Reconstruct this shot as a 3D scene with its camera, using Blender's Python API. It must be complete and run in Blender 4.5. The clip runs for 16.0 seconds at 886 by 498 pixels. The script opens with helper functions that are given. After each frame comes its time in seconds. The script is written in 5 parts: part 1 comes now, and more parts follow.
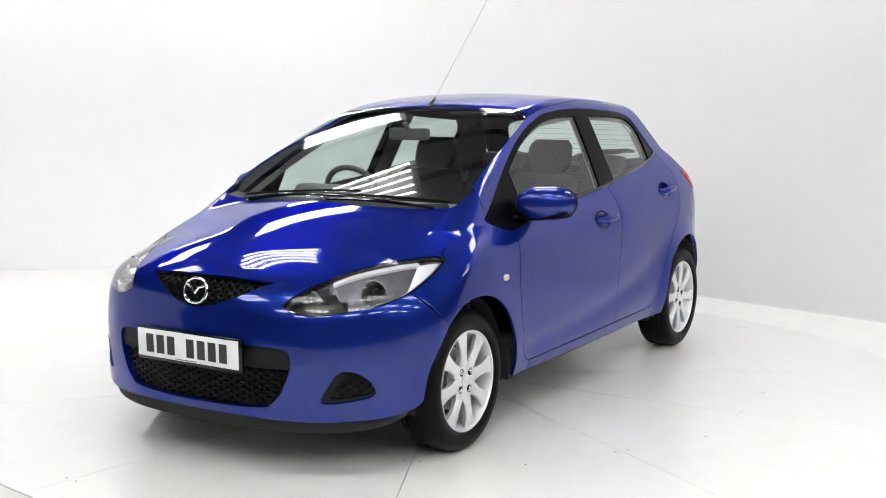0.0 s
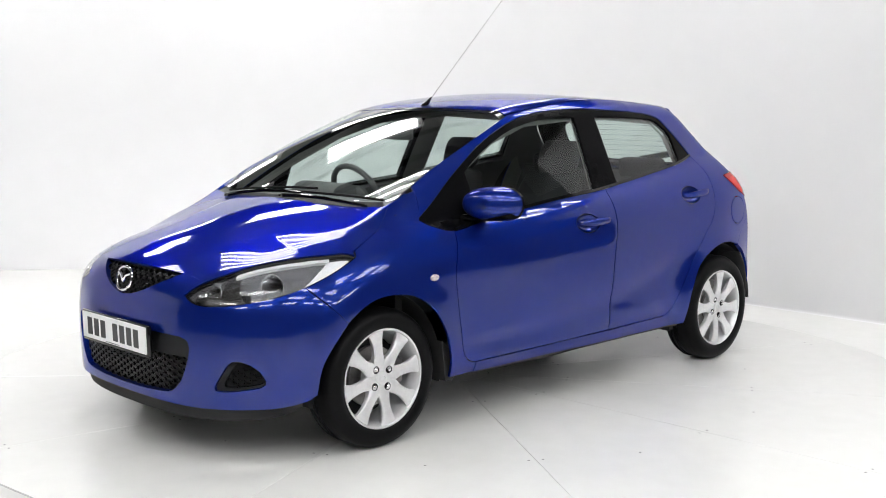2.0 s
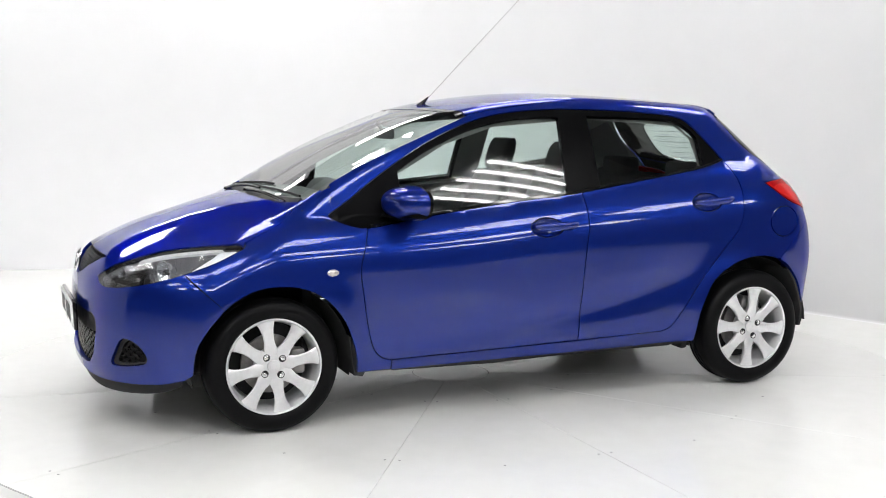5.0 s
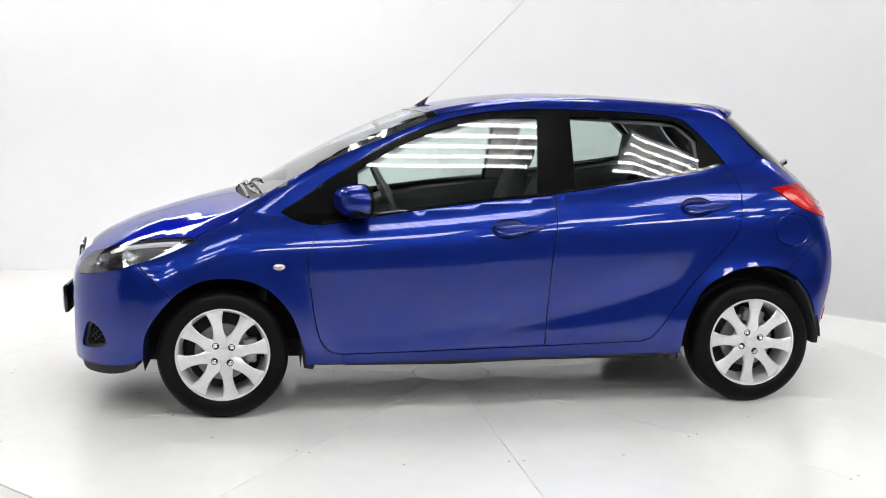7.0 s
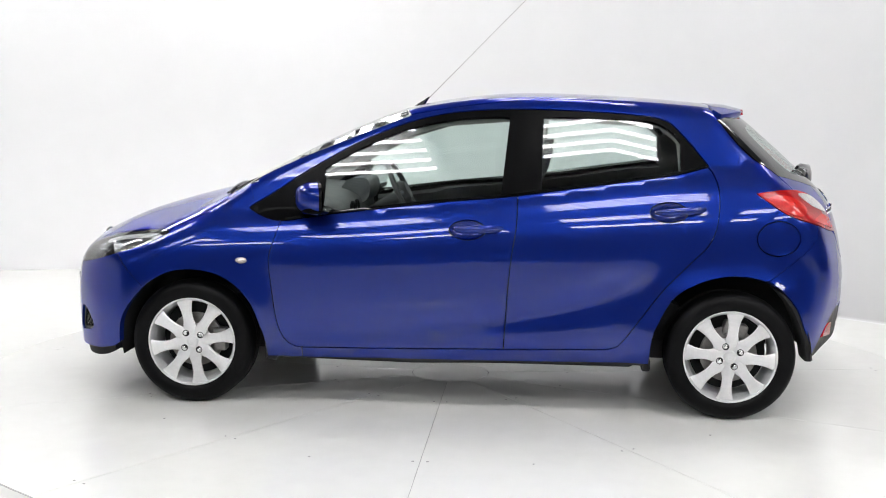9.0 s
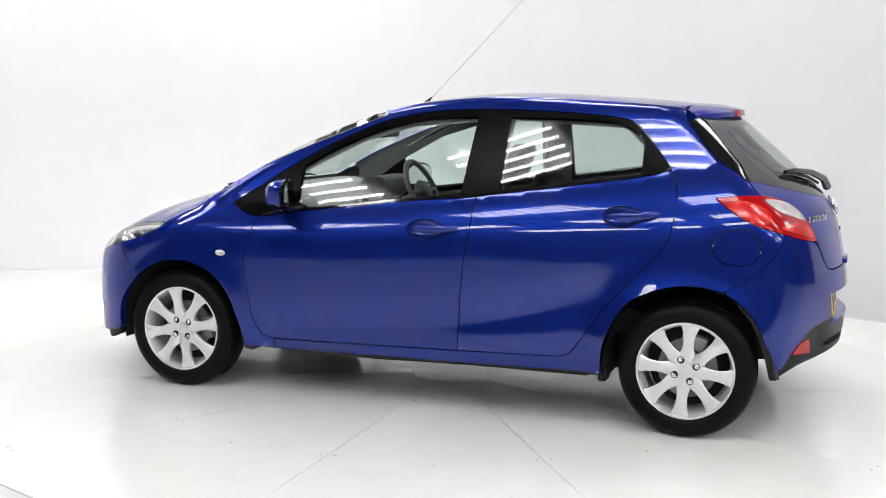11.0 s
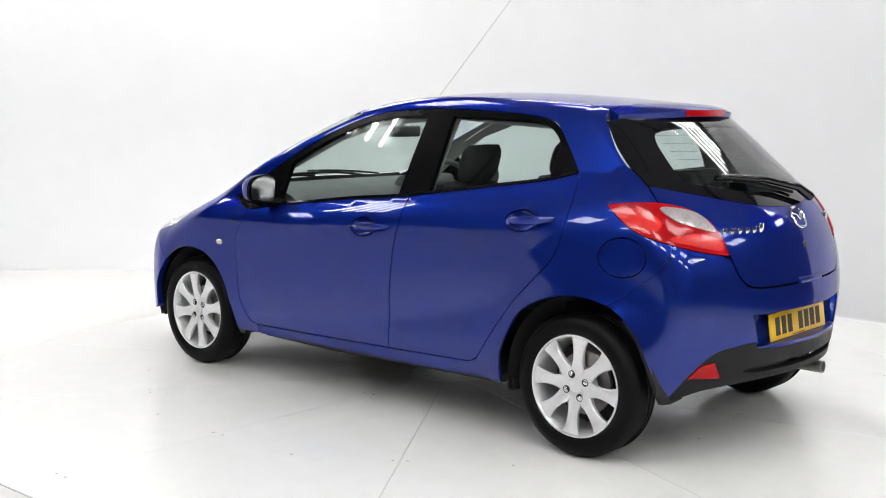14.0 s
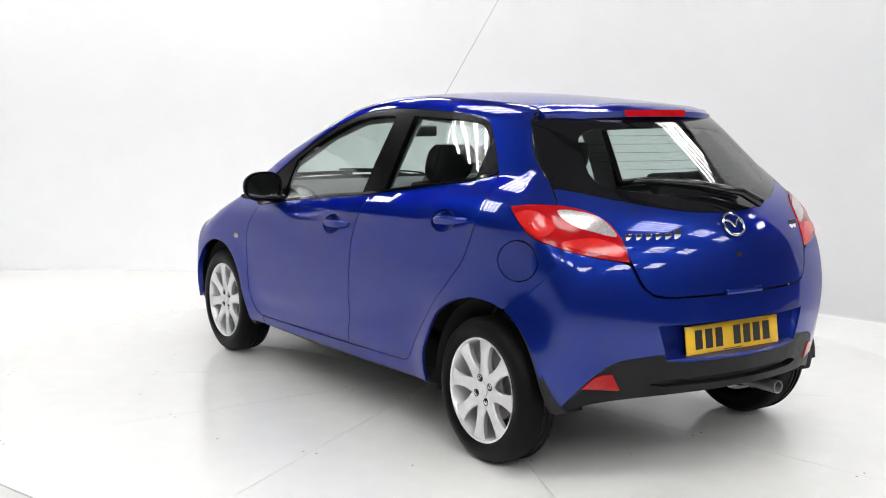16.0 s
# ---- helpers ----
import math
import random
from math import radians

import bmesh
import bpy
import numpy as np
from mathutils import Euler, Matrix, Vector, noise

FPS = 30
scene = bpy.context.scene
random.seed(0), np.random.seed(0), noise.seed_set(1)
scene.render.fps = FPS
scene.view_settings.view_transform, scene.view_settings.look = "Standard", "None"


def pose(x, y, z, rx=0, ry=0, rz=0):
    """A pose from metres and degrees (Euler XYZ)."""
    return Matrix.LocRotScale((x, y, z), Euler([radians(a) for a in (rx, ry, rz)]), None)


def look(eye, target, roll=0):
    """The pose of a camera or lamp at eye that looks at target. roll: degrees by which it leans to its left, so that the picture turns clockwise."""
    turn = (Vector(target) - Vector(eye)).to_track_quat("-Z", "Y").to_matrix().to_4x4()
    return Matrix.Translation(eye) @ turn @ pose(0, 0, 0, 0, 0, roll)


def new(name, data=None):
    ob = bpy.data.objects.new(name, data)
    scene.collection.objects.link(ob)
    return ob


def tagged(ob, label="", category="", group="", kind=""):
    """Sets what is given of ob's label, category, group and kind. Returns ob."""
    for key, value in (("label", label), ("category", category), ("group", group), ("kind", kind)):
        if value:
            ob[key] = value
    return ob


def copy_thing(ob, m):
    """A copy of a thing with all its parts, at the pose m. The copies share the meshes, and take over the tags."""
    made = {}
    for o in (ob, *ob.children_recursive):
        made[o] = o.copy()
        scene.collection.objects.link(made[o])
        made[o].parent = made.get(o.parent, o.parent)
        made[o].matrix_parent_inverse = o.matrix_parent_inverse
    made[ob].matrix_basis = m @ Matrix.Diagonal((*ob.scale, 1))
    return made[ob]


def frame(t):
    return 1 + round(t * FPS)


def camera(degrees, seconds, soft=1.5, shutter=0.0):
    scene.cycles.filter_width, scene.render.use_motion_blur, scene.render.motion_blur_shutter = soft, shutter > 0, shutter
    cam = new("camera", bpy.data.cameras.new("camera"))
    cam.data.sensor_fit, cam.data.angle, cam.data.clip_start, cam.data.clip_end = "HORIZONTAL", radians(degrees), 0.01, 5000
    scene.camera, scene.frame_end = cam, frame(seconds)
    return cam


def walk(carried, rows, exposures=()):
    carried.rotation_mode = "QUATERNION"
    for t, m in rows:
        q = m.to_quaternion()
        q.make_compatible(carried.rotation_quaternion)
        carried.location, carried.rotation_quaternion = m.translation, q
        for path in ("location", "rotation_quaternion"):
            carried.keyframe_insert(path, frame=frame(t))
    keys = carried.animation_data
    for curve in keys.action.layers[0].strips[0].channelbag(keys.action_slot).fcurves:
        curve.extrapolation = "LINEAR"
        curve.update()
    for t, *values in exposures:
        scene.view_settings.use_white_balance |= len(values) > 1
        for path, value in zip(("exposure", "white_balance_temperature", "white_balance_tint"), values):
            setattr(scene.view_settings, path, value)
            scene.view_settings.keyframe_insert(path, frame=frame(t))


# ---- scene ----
from mathutils.geometry import delaunay_2d_cdt

# ---- camera: it stands still before the turntable ----
cam = camera(42.0, 16.0, soft=1.0)
EYE, AIM = (0.0, -5.999, 1.419), (-0.0443, 0.0, 0.6583)
walk(cam, [(0, look(EYE, AIM, 0.425)), (16, look(EYE, AIM, 0.425))])
scene.view_settings.exposure = 0.0

# turntable: angle of the car at 0 s, degrees per second, and the car's place on it
TURN_0, TURN_RATE, CAR_X, CAR_Y = -121.1, -7.14, -0.092, -0.027

# ---- world: the hall is closed, a faint even fill is added without any lamp ----
world = bpy.data.worlds.new("world")
world.use_nodes = True
world.node_tree.nodes["Background"].inputs["Color"].default_value = (0.9, 0.95, 1.0, 1)
world.node_tree.nodes["Background"].inputs["Strength"].default_value = 0.15
scene.world = world
TUBE_GLOW = 26.0


# ---- materials ----
def material(name, colour, rough=0.5, metal=0.0, coat=0.0, grain=0.0, scale=40.0, bump=0.0, **more):
    m = bpy.data.materials.new(name)
    m.use_nodes = True
    nt = m.node_tree
    b = nt.nodes["Principled BSDF"]
    b.inputs["Base Color"].default_value = (*colour, 1)
    b.inputs["Roughness"].default_value = rough
    b.inputs["Metallic"].default_value = metal
    b.inputs["Coat Weight"].default_value = coat
    b.inputs["Coat Roughness"].default_value = 0.015
    for key, value in more.items():
        b.inputs[key.replace("_", " ")].default_value = value
    if grain or bump:
        co = nt.nodes.new("ShaderNodeTexCoord")
        fine = nt.nodes.new("ShaderNodeTexNoise")
        fine.inputs["Scale"].default_value, fine.inputs["Detail"].default_value = scale, 4
        nt.links.new(co.outputs["Object"], fine.inputs["Vector"])
        wide = nt.nodes.new("ShaderNodeTexNoise")
        wide.inputs["Scale"].default_value, wide.inputs["Detail"].default_value = scale / 14, 3
        nt.links.new(co.outputs["Object"], wide.inputs["Vector"])
        if grain:
            both = nt.nodes.new("ShaderNodeMath")
            both.operation = "ADD"
            nt.links.new(fine.outputs["Fac"], both.inputs[0])
            nt.links.new(wide.outputs["Fac"], both.inputs[1])
            ramp = nt.nodes.new("ShaderNodeMapRange")
            ramp.inputs["From Min"].default_value, ramp.inputs["From Max"].default_value = 0.7, 1.3
            ramp.inputs["To Min"].default_value, ramp.inputs["To Max"].default_value = 1 - grain, 1 + grain
            nt.links.new(both.outputs[0], ramp.inputs["Value"])
            mix = nt.nodes.new("ShaderNodeVectorMath")
            mix.operation = "SCALE"
            mix.inputs[0].default_value = colour
            nt.links.new(ramp.outputs[0], mix.inputs["Scale"])
            nt.links.new(mix.outputs[0], b.inputs["Base Color"])
            rr = nt.nodes.new("ShaderNodeMapRange")
            rr.inputs["From Min"].default_value, rr.inputs["From Max"].default_value = 0.3, 0.7
            rr.inputs["To Min"].default_value, rr.inputs["To Max"].default_value = rough * 0.88, min(1, rough * 1.14)
            nt.links.new(wide.outputs["Fac"], rr.inputs["Value"])
            nt.links.new(rr.outputs[0], b.inputs["Roughness"])
        if bump:
            bn = nt.nodes.new("ShaderNodeBump")
            bn.inputs["Strength"].default_value, bn.inputs["Distance"].default_value = bump, 0.002
            nt.links.new(fine.outputs["Fac"], bn.inputs["Height"])
            nt.links.new(bn.outputs[0], b.inputs["Normal"])
    return m


def glass_material(name, tint, ior=1.5):
    """Thin tinted pane: clear by a transparent part, with a real gloss on top."""
    m = bpy.data.materials.new(name)
    m.use_nodes = True
    nt = m.node_tree
    out = nt.nodes["Material Output"]
    nt.nodes.remove(nt.nodes["Principled BSDF"])
    clear, gloss = nt.nodes.new("ShaderNodeBsdfTransparent"), nt.nodes.new("ShaderNodeBsdfGlossy")
    clear.inputs["Color"].default_value = (*tint, 1)
    gloss.inputs["Roughness"].default_value = 0.01
    # gloss rises towards grazing view alike on both faces of the pane
    face = nt.nodes.new("ShaderNodeLayerWeight")
    face.inputs["Blend"].default_value = 0.5
    power, scale, base = (nt.nodes.new("ShaderNodeMath") for _ in range(3))
    power.operation, scale.operation, base.operation = "POWER", "MULTIPLY", "ADD"
    floor_gloss = ((ior - 1) / (ior + 1)) ** 2 * 1.8
    power.inputs[1].default_value, scale.inputs[1].default_value, base.inputs[1].default_value = 4.5, 1 - floor_gloss, floor_gloss
    nt.links.new(face.outputs["Facing"], power.inputs[0])
    nt.links.new(power.outputs[0], scale.inputs[0])
    nt.links.new(scale.outputs[0], base.inputs[0])
    mix = nt.nodes.new("ShaderNodeMixShader")
    nt.links.new(base.outputs[0], mix.inputs[0])
    nt.links.new(clear.outputs[0], mix.inputs[1])
    nt.links.new(gloss.outputs[0], mix.inputs[2])
    nt.links.new(mix.outputs[0], out.inputs["Surface"])
    return m


def glow_material(name, colour, strength):
    m = bpy.data.materials.new(name)
    m.use_nodes = True
    nt = m.node_tree
    e = nt.nodes.new("ShaderNodeEmission")
    e.inputs["Color"].default_value, e.inputs["Strength"].default_value = (*colour, 1), strength
    nt.links.new(e.outputs[0], nt.nodes["Material Output"].inputs["Surface"])
    return m


def paint_material():
    """Blue metallic paint: fine flakes under a clear coat."""
    m = material("blue_paint", (0.0054, 0.0200, 0.20), 0.30, 0.65, 0.9, Specular_IOR_Level=0.0, Specular_Tint=(0.18, 0.22, 0.75, 1))
    nt = m.node_tree
    b = nt.nodes["Principled BSDF"]
    co, flake = nt.nodes.new("ShaderNodeTexCoord"), nt.nodes.new("ShaderNodeTexVoronoi")
    flake.inputs["Scale"].default_value = 900
    nt.links.new(co.outputs["Object"], flake.inputs["Vector"])
    sep = nt.nodes.new("ShaderNodeMapRange")
    sep.inputs["To Min"].default_value, sep.inputs["To Max"].default_value = 0.88, 1.14
    nt.links.new(flake.outputs["Color"], sep.inputs["Value"])
    mix = nt.nodes.new("ShaderNodeVectorMath")
    mix.operation = "SCALE"
    mix.inputs[0].default_value = (0.0054, 0.0200, 0.20)
    nt.links.new(sep.outputs[0], mix.inputs["Scale"])
    nt.links.new(mix.outputs[0], b.inputs["Base Color"])
    return m


PAINT = paint_material()
TRIM = material("black_trim", (0.0030, 0.0030, 0.0034), 0.24, grain=0.15, scale=120, bump=0.05, Specular_IOR_Level=0.04)
GLOSS_BLACK = material("gloss_black", (0.004, 0.004, 0.005), 0.04)
PLASTIC = material("grey_black_plastic", (0.0085, 0.009, 0.010), 0.5, grain=0.12, scale=300, bump=0.2, Specular_IOR_Level=0.22)
GRILLE_BLACK = material("grille_black", (0.0025, 0.0025, 0.003), 0.35, Specular_IOR_Level=0.12)
DARK = material("dark_underside", (0.012, 0.012, 0.013), 0.85, grain=0.2, scale=30)
RUBBER = material("tyre_rubber", (0.0035, 0.0035, 0.004), 0.42, grain=0.15, scale=60, bump=0.2, Specular_IOR_Level=0.10)
ALLOY = material("silver_alloy", (0.70, 0.70, 0.71), 0.34, 0.45, 0.5, grain=0.05, scale=60)
STEEL = material("dull_steel", (0.30, 0.29, 0.28), 0.45, 0.9, grain=0.2, scale=50)
CHROME = material("chrome", (0.8, 0.8, 0.82), 0.07, 1.0)
LAMP_SILVER = material("lamp_reflector", (0.80, 0.81, 0.83), 0.24, 1.0, grain=0.08, scale=70, bump=0.5)
LAMP_GREY = material("lamp_bezel", (0.035, 0.033, 0.032), 0.25, 0.3)
LAMP_CLEAR = material("lamp_clear", (0.78, 0.79, 0.80), 0.35, 0.1, grain=0.08, scale=80)
LAMP_BOWL = material("lamp_bowl", (0.55, 0.55, 0.57), 0.22, 0.8, grain=0.1, scale=60)
RED_LENS = material("red_lens", (0.36, 0.0025, 0.005), 0.15, 0, 0.25, grain=0.12, scale=300, Specular_IOR_Level=0.2)
RED_BRIGHT = material("red_chamber", (0.58, 0.012, 0.010), 0.2, 0, 0.25, grain=0.2, scale=160)
CLEAR_LENS = material("clear_lens", (0.55, 0.50, 0.50), 0.14, 0.55, 0.6, grain=0.3, scale=130, bump=0.3)
AMBER = material("amber_bulb", (0.75, 0.25, 0.05), 0.3)
FABRIC = material("seat_fabric", (0.016, 0.016, 0.018), 0.9, grain=0.25, scale=60, bump=0.15)
CABIN = material("cabin_plastic", (0.10, 0.103, 0.104), 0.6, grain=0.12, scale=200, bump=0.2)
CABIN_GREY = material("pillar_lining", (0.20, 0.20, 0.19), 0.8, grain=0.08, scale=100)
PLATE_WHITE = material("white_plate", (0.80, 0.80, 0.80), 0.3, grain=0.02, scale=30)
PLATE_YELLOW = material("yellow_plate", (0.75, 0.45, 0.02), 0.3, grain=0.02, scale=30)
INK = material("plate_bars", (0.015, 0.015, 0.017), 0.4)
GLASS = glass_material("tinted_glass", (0.78, 0.86, 0.83))
SCREEN = glass_material("windscreen_glass", (0.80, 0.87, 0.84))
COVER = glass_material("lamp_cover", (0.97, 0.98, 0.99), 1.4)


# ---- mesh helpers ----
def part(name, bm, mat, parent, label=""):
    """A bmesh becomes one mesh object under a thing or a part."""
    me = bpy.data.meshes.new(name)
    bmesh.ops.recalc_face_normals(bm, faces=bm.faces)
    bm.to_mesh(me)
    bm.free()
    return link(name, me, mat, parent, label)


def link(name, me, mat, parent, label="", smooth=40):
    me.materials.append(mat)
    if smooth and len(me.polygons):
        me.polygons.foreach_set("use_smooth", [True] * len(me.polygons))
        me.set_sharp_from_angle(angle=radians(smooth))
    ob = new(name, me)
    ob.parent = parent
    if label:
        tagged(ob, label)
    return ob


def box(bm, lo, hi, bevel=0.0, seg=2, m=None):
    r = bmesh.ops.create_cube(bm, size=1)
    size, mid = Vector(hi) - Vector(lo), (Vector(hi) + Vector(lo)) / 2
    for v in r["verts"]:
        v.co = Vector([v.co[i] * size[i] for i in range(3)]) + mid
    vs = r["verts"]
    if bevel:
        e = list({e for v in vs for e in v.link_edges})
        vs = list({v for f in bmesh.ops.bevel(bm, geom=e, offset=bevel, segments=seg, affect="EDGES", profile=0.5)["faces"] for v in f.verts}
                  | {v for v in vs if v.is_valid})
    if m is not None:
        bmesh.ops.transform(bm, matrix=m, verts=[v for v in vs if v.is_valid])
    return bm


def lathe(bm, rows, steps=48, axis="y", m=None):
    """Turn (radius, height) rows about an axis."""
    rings = []
    for r, h in rows:
        ring = []
        for i in range(steps):
            a = 2 * math.pi * i / steps
            p = (r * math.cos(a), h, r * math.sin(a)) if axis == "y" else (r * math.cos(a), r * math.sin(a), h)
            ring.append(bm.verts.new(p if m is None else m @ Vector(p)))
        rings.append(ring)
    for a, b in zip(rings, rings[1:]):
        for i in range(steps):
            j = (i + 1) % steps
            bm.faces.new((a[i], a[j], b[j], b[i]))
    for ring, (r, h) in ((rings[0], rows[0]), (rings[-1], rows[-1])):
        if r < 0.03:
            bm.faces.new(ring)
    return bm


def tube(bm, pts, r, sides=8, r_end=None):
    """A round bar along points."""
    pts = [Vector(p) for p in pts]
    rings = []
    for i, p in enumerate(pts):
        d = (pts[min(i + 1, len(pts) - 1)] - pts[max(i - 1, 0)]).normalized()
        up = Vector((0, 0, 1)) if abs(d.z) < 0.9 else Vector((1, 0, 0))
        a = d.cross(up).normalized()
        b = d.cross(a)
        rad = r if r_end is None else r + (r_end - r) * i / (len(pts) - 1)
        rings.append([bm.verts.new(p + rad * (math.cos(t) * a + math.sin(t) * b)) for t in [2 * math.pi * k / sides for k in range(sides)]])
    for a, b in zip(rings, rings[1:]):
        for i in range(sides):
            bm.faces.new((a[i], a[(i + 1) % sides], b[(i + 1) % sides], b[i]))
    bm.faces.new(rings[0]), bm.faces.new(rings[-1])
    return bm


def prism(bm, outline, lo, hi, axis=1):
    """Extrude a closed outline of (a, b) along an axis, which takes lo to hi."""
    def put(a, b, h):
        p = [a, b]
        p.insert(axis, h)
        return bm.verts.new(p)
    low, high = [put(a, b, lo) for a, b in outline], [put(a, b, hi) for a, b in outline]
    n = len(outline)
    for i in range(n):
        bm.faces.new((low[i], low[(i + 1) % n], high[(i + 1) % n], high[i]))
    bm.faces.new(low), bm.faces.new(high)
    return bm


# ---- the car's outer form, as one smooth function of space ----
def spline(xs, ys):
    """Natural cubic through the given knots, straight beyond the ends."""
    xs, ys = np.array(xs, float), np.array(ys, float)
    if xs[0] > xs[-1]:
        xs, ys = xs[::-1], ys[::-1]
    n = len(xs)
    h = np.diff(xs)
    A, b = np.eye(n), np.zeros(n)
    for i in range(1, n - 1):
        A[i, i - 1:i + 2] = h[i - 1], 2 * (h[i - 1] + h[i]), h[i]
        b[i] = 6 * ((ys[i + 1] - ys[i]) / h[i] - (ys[i] - ys[i - 1]) / h[i - 1])
    M = np.linalg.solve(A, b)

    def f(x):
        x = np.asarray(x, float)
        xc = np.clip(x, xs[0], xs[-1])
        i = np.clip(np.searchsorted(xs, xc) - 1, 0, n - 2)
        a, c, hh = xs[i + 1] - xc, xc - xs[i], h[i]
        y = (M[i] * a ** 3 + M[i + 1] * c ** 3) / (6 * hh) + (ys[i] / hh - M[i] * hh / 6) * a + (ys[i + 1] / hh - M[i + 1] * hh / 6) * c
        s0 = (ys[1] - ys[0]) / h[0] - h[0] * M[1] / 6
        s1 = (ys[-1] - ys[-2]) / h[-1] + h[-1] * M[-2] / 6
        return y + np.where(x < xs[0], (x - xs[0]) * s0, 0) + np.where(x > xs[-1], (x - xs[-1]) * s1, 0)
    return f


def smax(a, b, k):
    h = np.maximum(k - np.abs(a - b), 0) / k
    return np.maximum(a, b) + h * h * k / 4


WHEEL_X, WHEEL_R = 1.245, 0.292
hood_z = spline((2.05, 1.92, 1.84, 1.72, 1.57, 1.42, 1.27, 1.10, 0.9), (0.60, 0.735, 0.780, 0.836, 0.888, 0.932, 0.970, 1.004, 1.03))
glass_z = spline((1.30, 1.12, 0.976, 0.828, 0.681, 0.534, 0.387, 0.25, 0.095, -0.08, -0.28, -0.5, -0.8, -1.1, -1.4),
                 (0.855, 0.98, 1.072, 1.158, 1.236, 1.305, 1.365, 1.408, 1.438, 1.459, 1.471, 1.469, 1.455, 1.432, 1.40))
front_x = spline((0.05, 0.16, 0.3, 0.45, 0.55, 0.64, 0.69, 0.74, 0.80, 0.9), (1.90, 1.962, 1.983, 1.988, 1.983, 1.968, 1.952, 1.925, 1.88, 1.78))
rear_x = spline((0.15, 0.3, 0.45, 0.60, 0.72, 0.85, 0.95, 1.02, 1.08, 1.20, 1.37, 1.5), (-1.80, -1.845, -1.868, -1.870, -1.852, -1.825, -1.787, -1.735, -1.672, -1.54, -1.345, -1.19))
rear_bow = spline((0.2, 0.45, 0.7, 0.85, 1.1, 1.36), (0.45, 0.43, 0.35, 0.37, 0.5, 0.60))
belt_z = spline((2.0, 1.4, 0.97, 0.3, -0.28, -0.8, -1.14, -1.5, -1.9), (0.86, 0.89, 0.907, 0.932, 0.990, 1.062, 1.125, 1.175, 1.21))
belt_y = spline((2.0, 1.4, 0.97, 0.3, -0.28, -0.75, -1.14, -1.5, -1.9), (0.66, 0.72, 0.735, 0.747, 0.745, 0.715, 0.660, 0.585, 0.50))
low_y = spline((2.0, 1.5, 1.2, 0.6, 0.0, -0.6, -1.0, -1.25, -1.44, -1.65, -1.9), (0.80, 0.832, 0.84, 0.838, 0.836, 0.832, 0.823, 0.816, 0.789, 0.737, 0.66))
shoulder = spline((1.4, 0.3, -0.3, -1.0, -1.5), (0.24, 0.28, 0.30, 0.40, 0.44))


def side_y(x, z):
    """Half width of the body at a place of its side view."""
    bz, by, ly = belt_z(x), belt_y(x), low_y(x)
    d = (bz - z) / shoulder(x)
    h = 1 - (1 - np.clip(d, 0, 1)) ** 3
    y = by + (ly - by) * h
    lean = 0.475 + 0.10 * np.clip((-x - 0.7) / 0.6, 0, 1)
    up = np.maximum(z - bz, 0)
    y = y - (lean - 0.045) * up - 0.12 * up ** 2
    tuck = np.clip((0.42 - z) / 0.2, 0, 1.6)
    y = y - 0.045 * tuck ** 2
    # shallow hollow that rises along the doors
    back = np.clip((0.8 - x) / 1.6, 0, 1)
    mid = 0.355 + 0.05 * back + 0.17 * back ** 3
    y = y - 0.013 * np.exp(-((z - mid) / (0.05 + 0.03 * back)) ** 2) * np.clip((0.95 - x) / 0.3, 0, 1) * np.clip((x + 1.0) / 0.3, 0, 1)
    for wx, add in ((WHEEL_X, 0.012), (-WHEEL_X - 0.0, 0.030)):
        r = np.hypot(x - wx, z - 0.29)
        y = y + add * np.exp(-(np.maximum(r - 0.34, 0) / 0.10) ** 2) * np.clip((0.80 - z) / 0.2, 0, 1)
    return y


def body(p):
    """Below zero inside the body, above it outside."""
    x, y, z = p[..., 0], np.abs(p[..., 1]), p[..., 2]
    crown = 0.10 + 0.18 * np.clip((x - 1.05) / 0.45, 0, 1)
    t1 = hood_z(x) - crown * y ** 2
    # a soft ridge runs up the bonnet from each headlamp
    ridge = 0.66 - 0.25 * np.clip(x - 1.15, 0, 0.7)
    t1 = t1 + 0.003 * np.exp(-((y - ridge) / 0.075) ** 2) * np.clip((x - 1.08) / 0.15, 0, 1) * np.clip((1.85 - x) / 0.25, 0, 1)
    t2 = glass_z(x) - (0.10 - 0.05 * np.clip((x - 0.5) / 0.5, 0, 1)) * y ** 2
    top = smax(t1, t2, 0.05)
    wide = np.clip((x - 0.85) / 0.45, 0, 1)
    f = smax((y - side_y(x, z)), (z - top) * 0.9, 0.05 + 0.06 * wide * wide * (3 - 2 * wide))
    fx = front_x(z) - 0.13 * y ** 2 - 0.62 * y ** 4
    f = smax(f, (x - fx), 0.07)
    rx = rear_x(z) + rear_bow(z) * y ** 2
    return smax(f, (rx - x), 0.06)


def grad(p):
    e = 1.5e-3
    g = np.stack([body(p + np.eye(3)[i] * e) - body(p - np.eye(3)[i] * e) for i in range(3)], -1)
    return g / np.maximum(np.linalg.norm(g, axis=-1, keepdims=True), 1e-9)


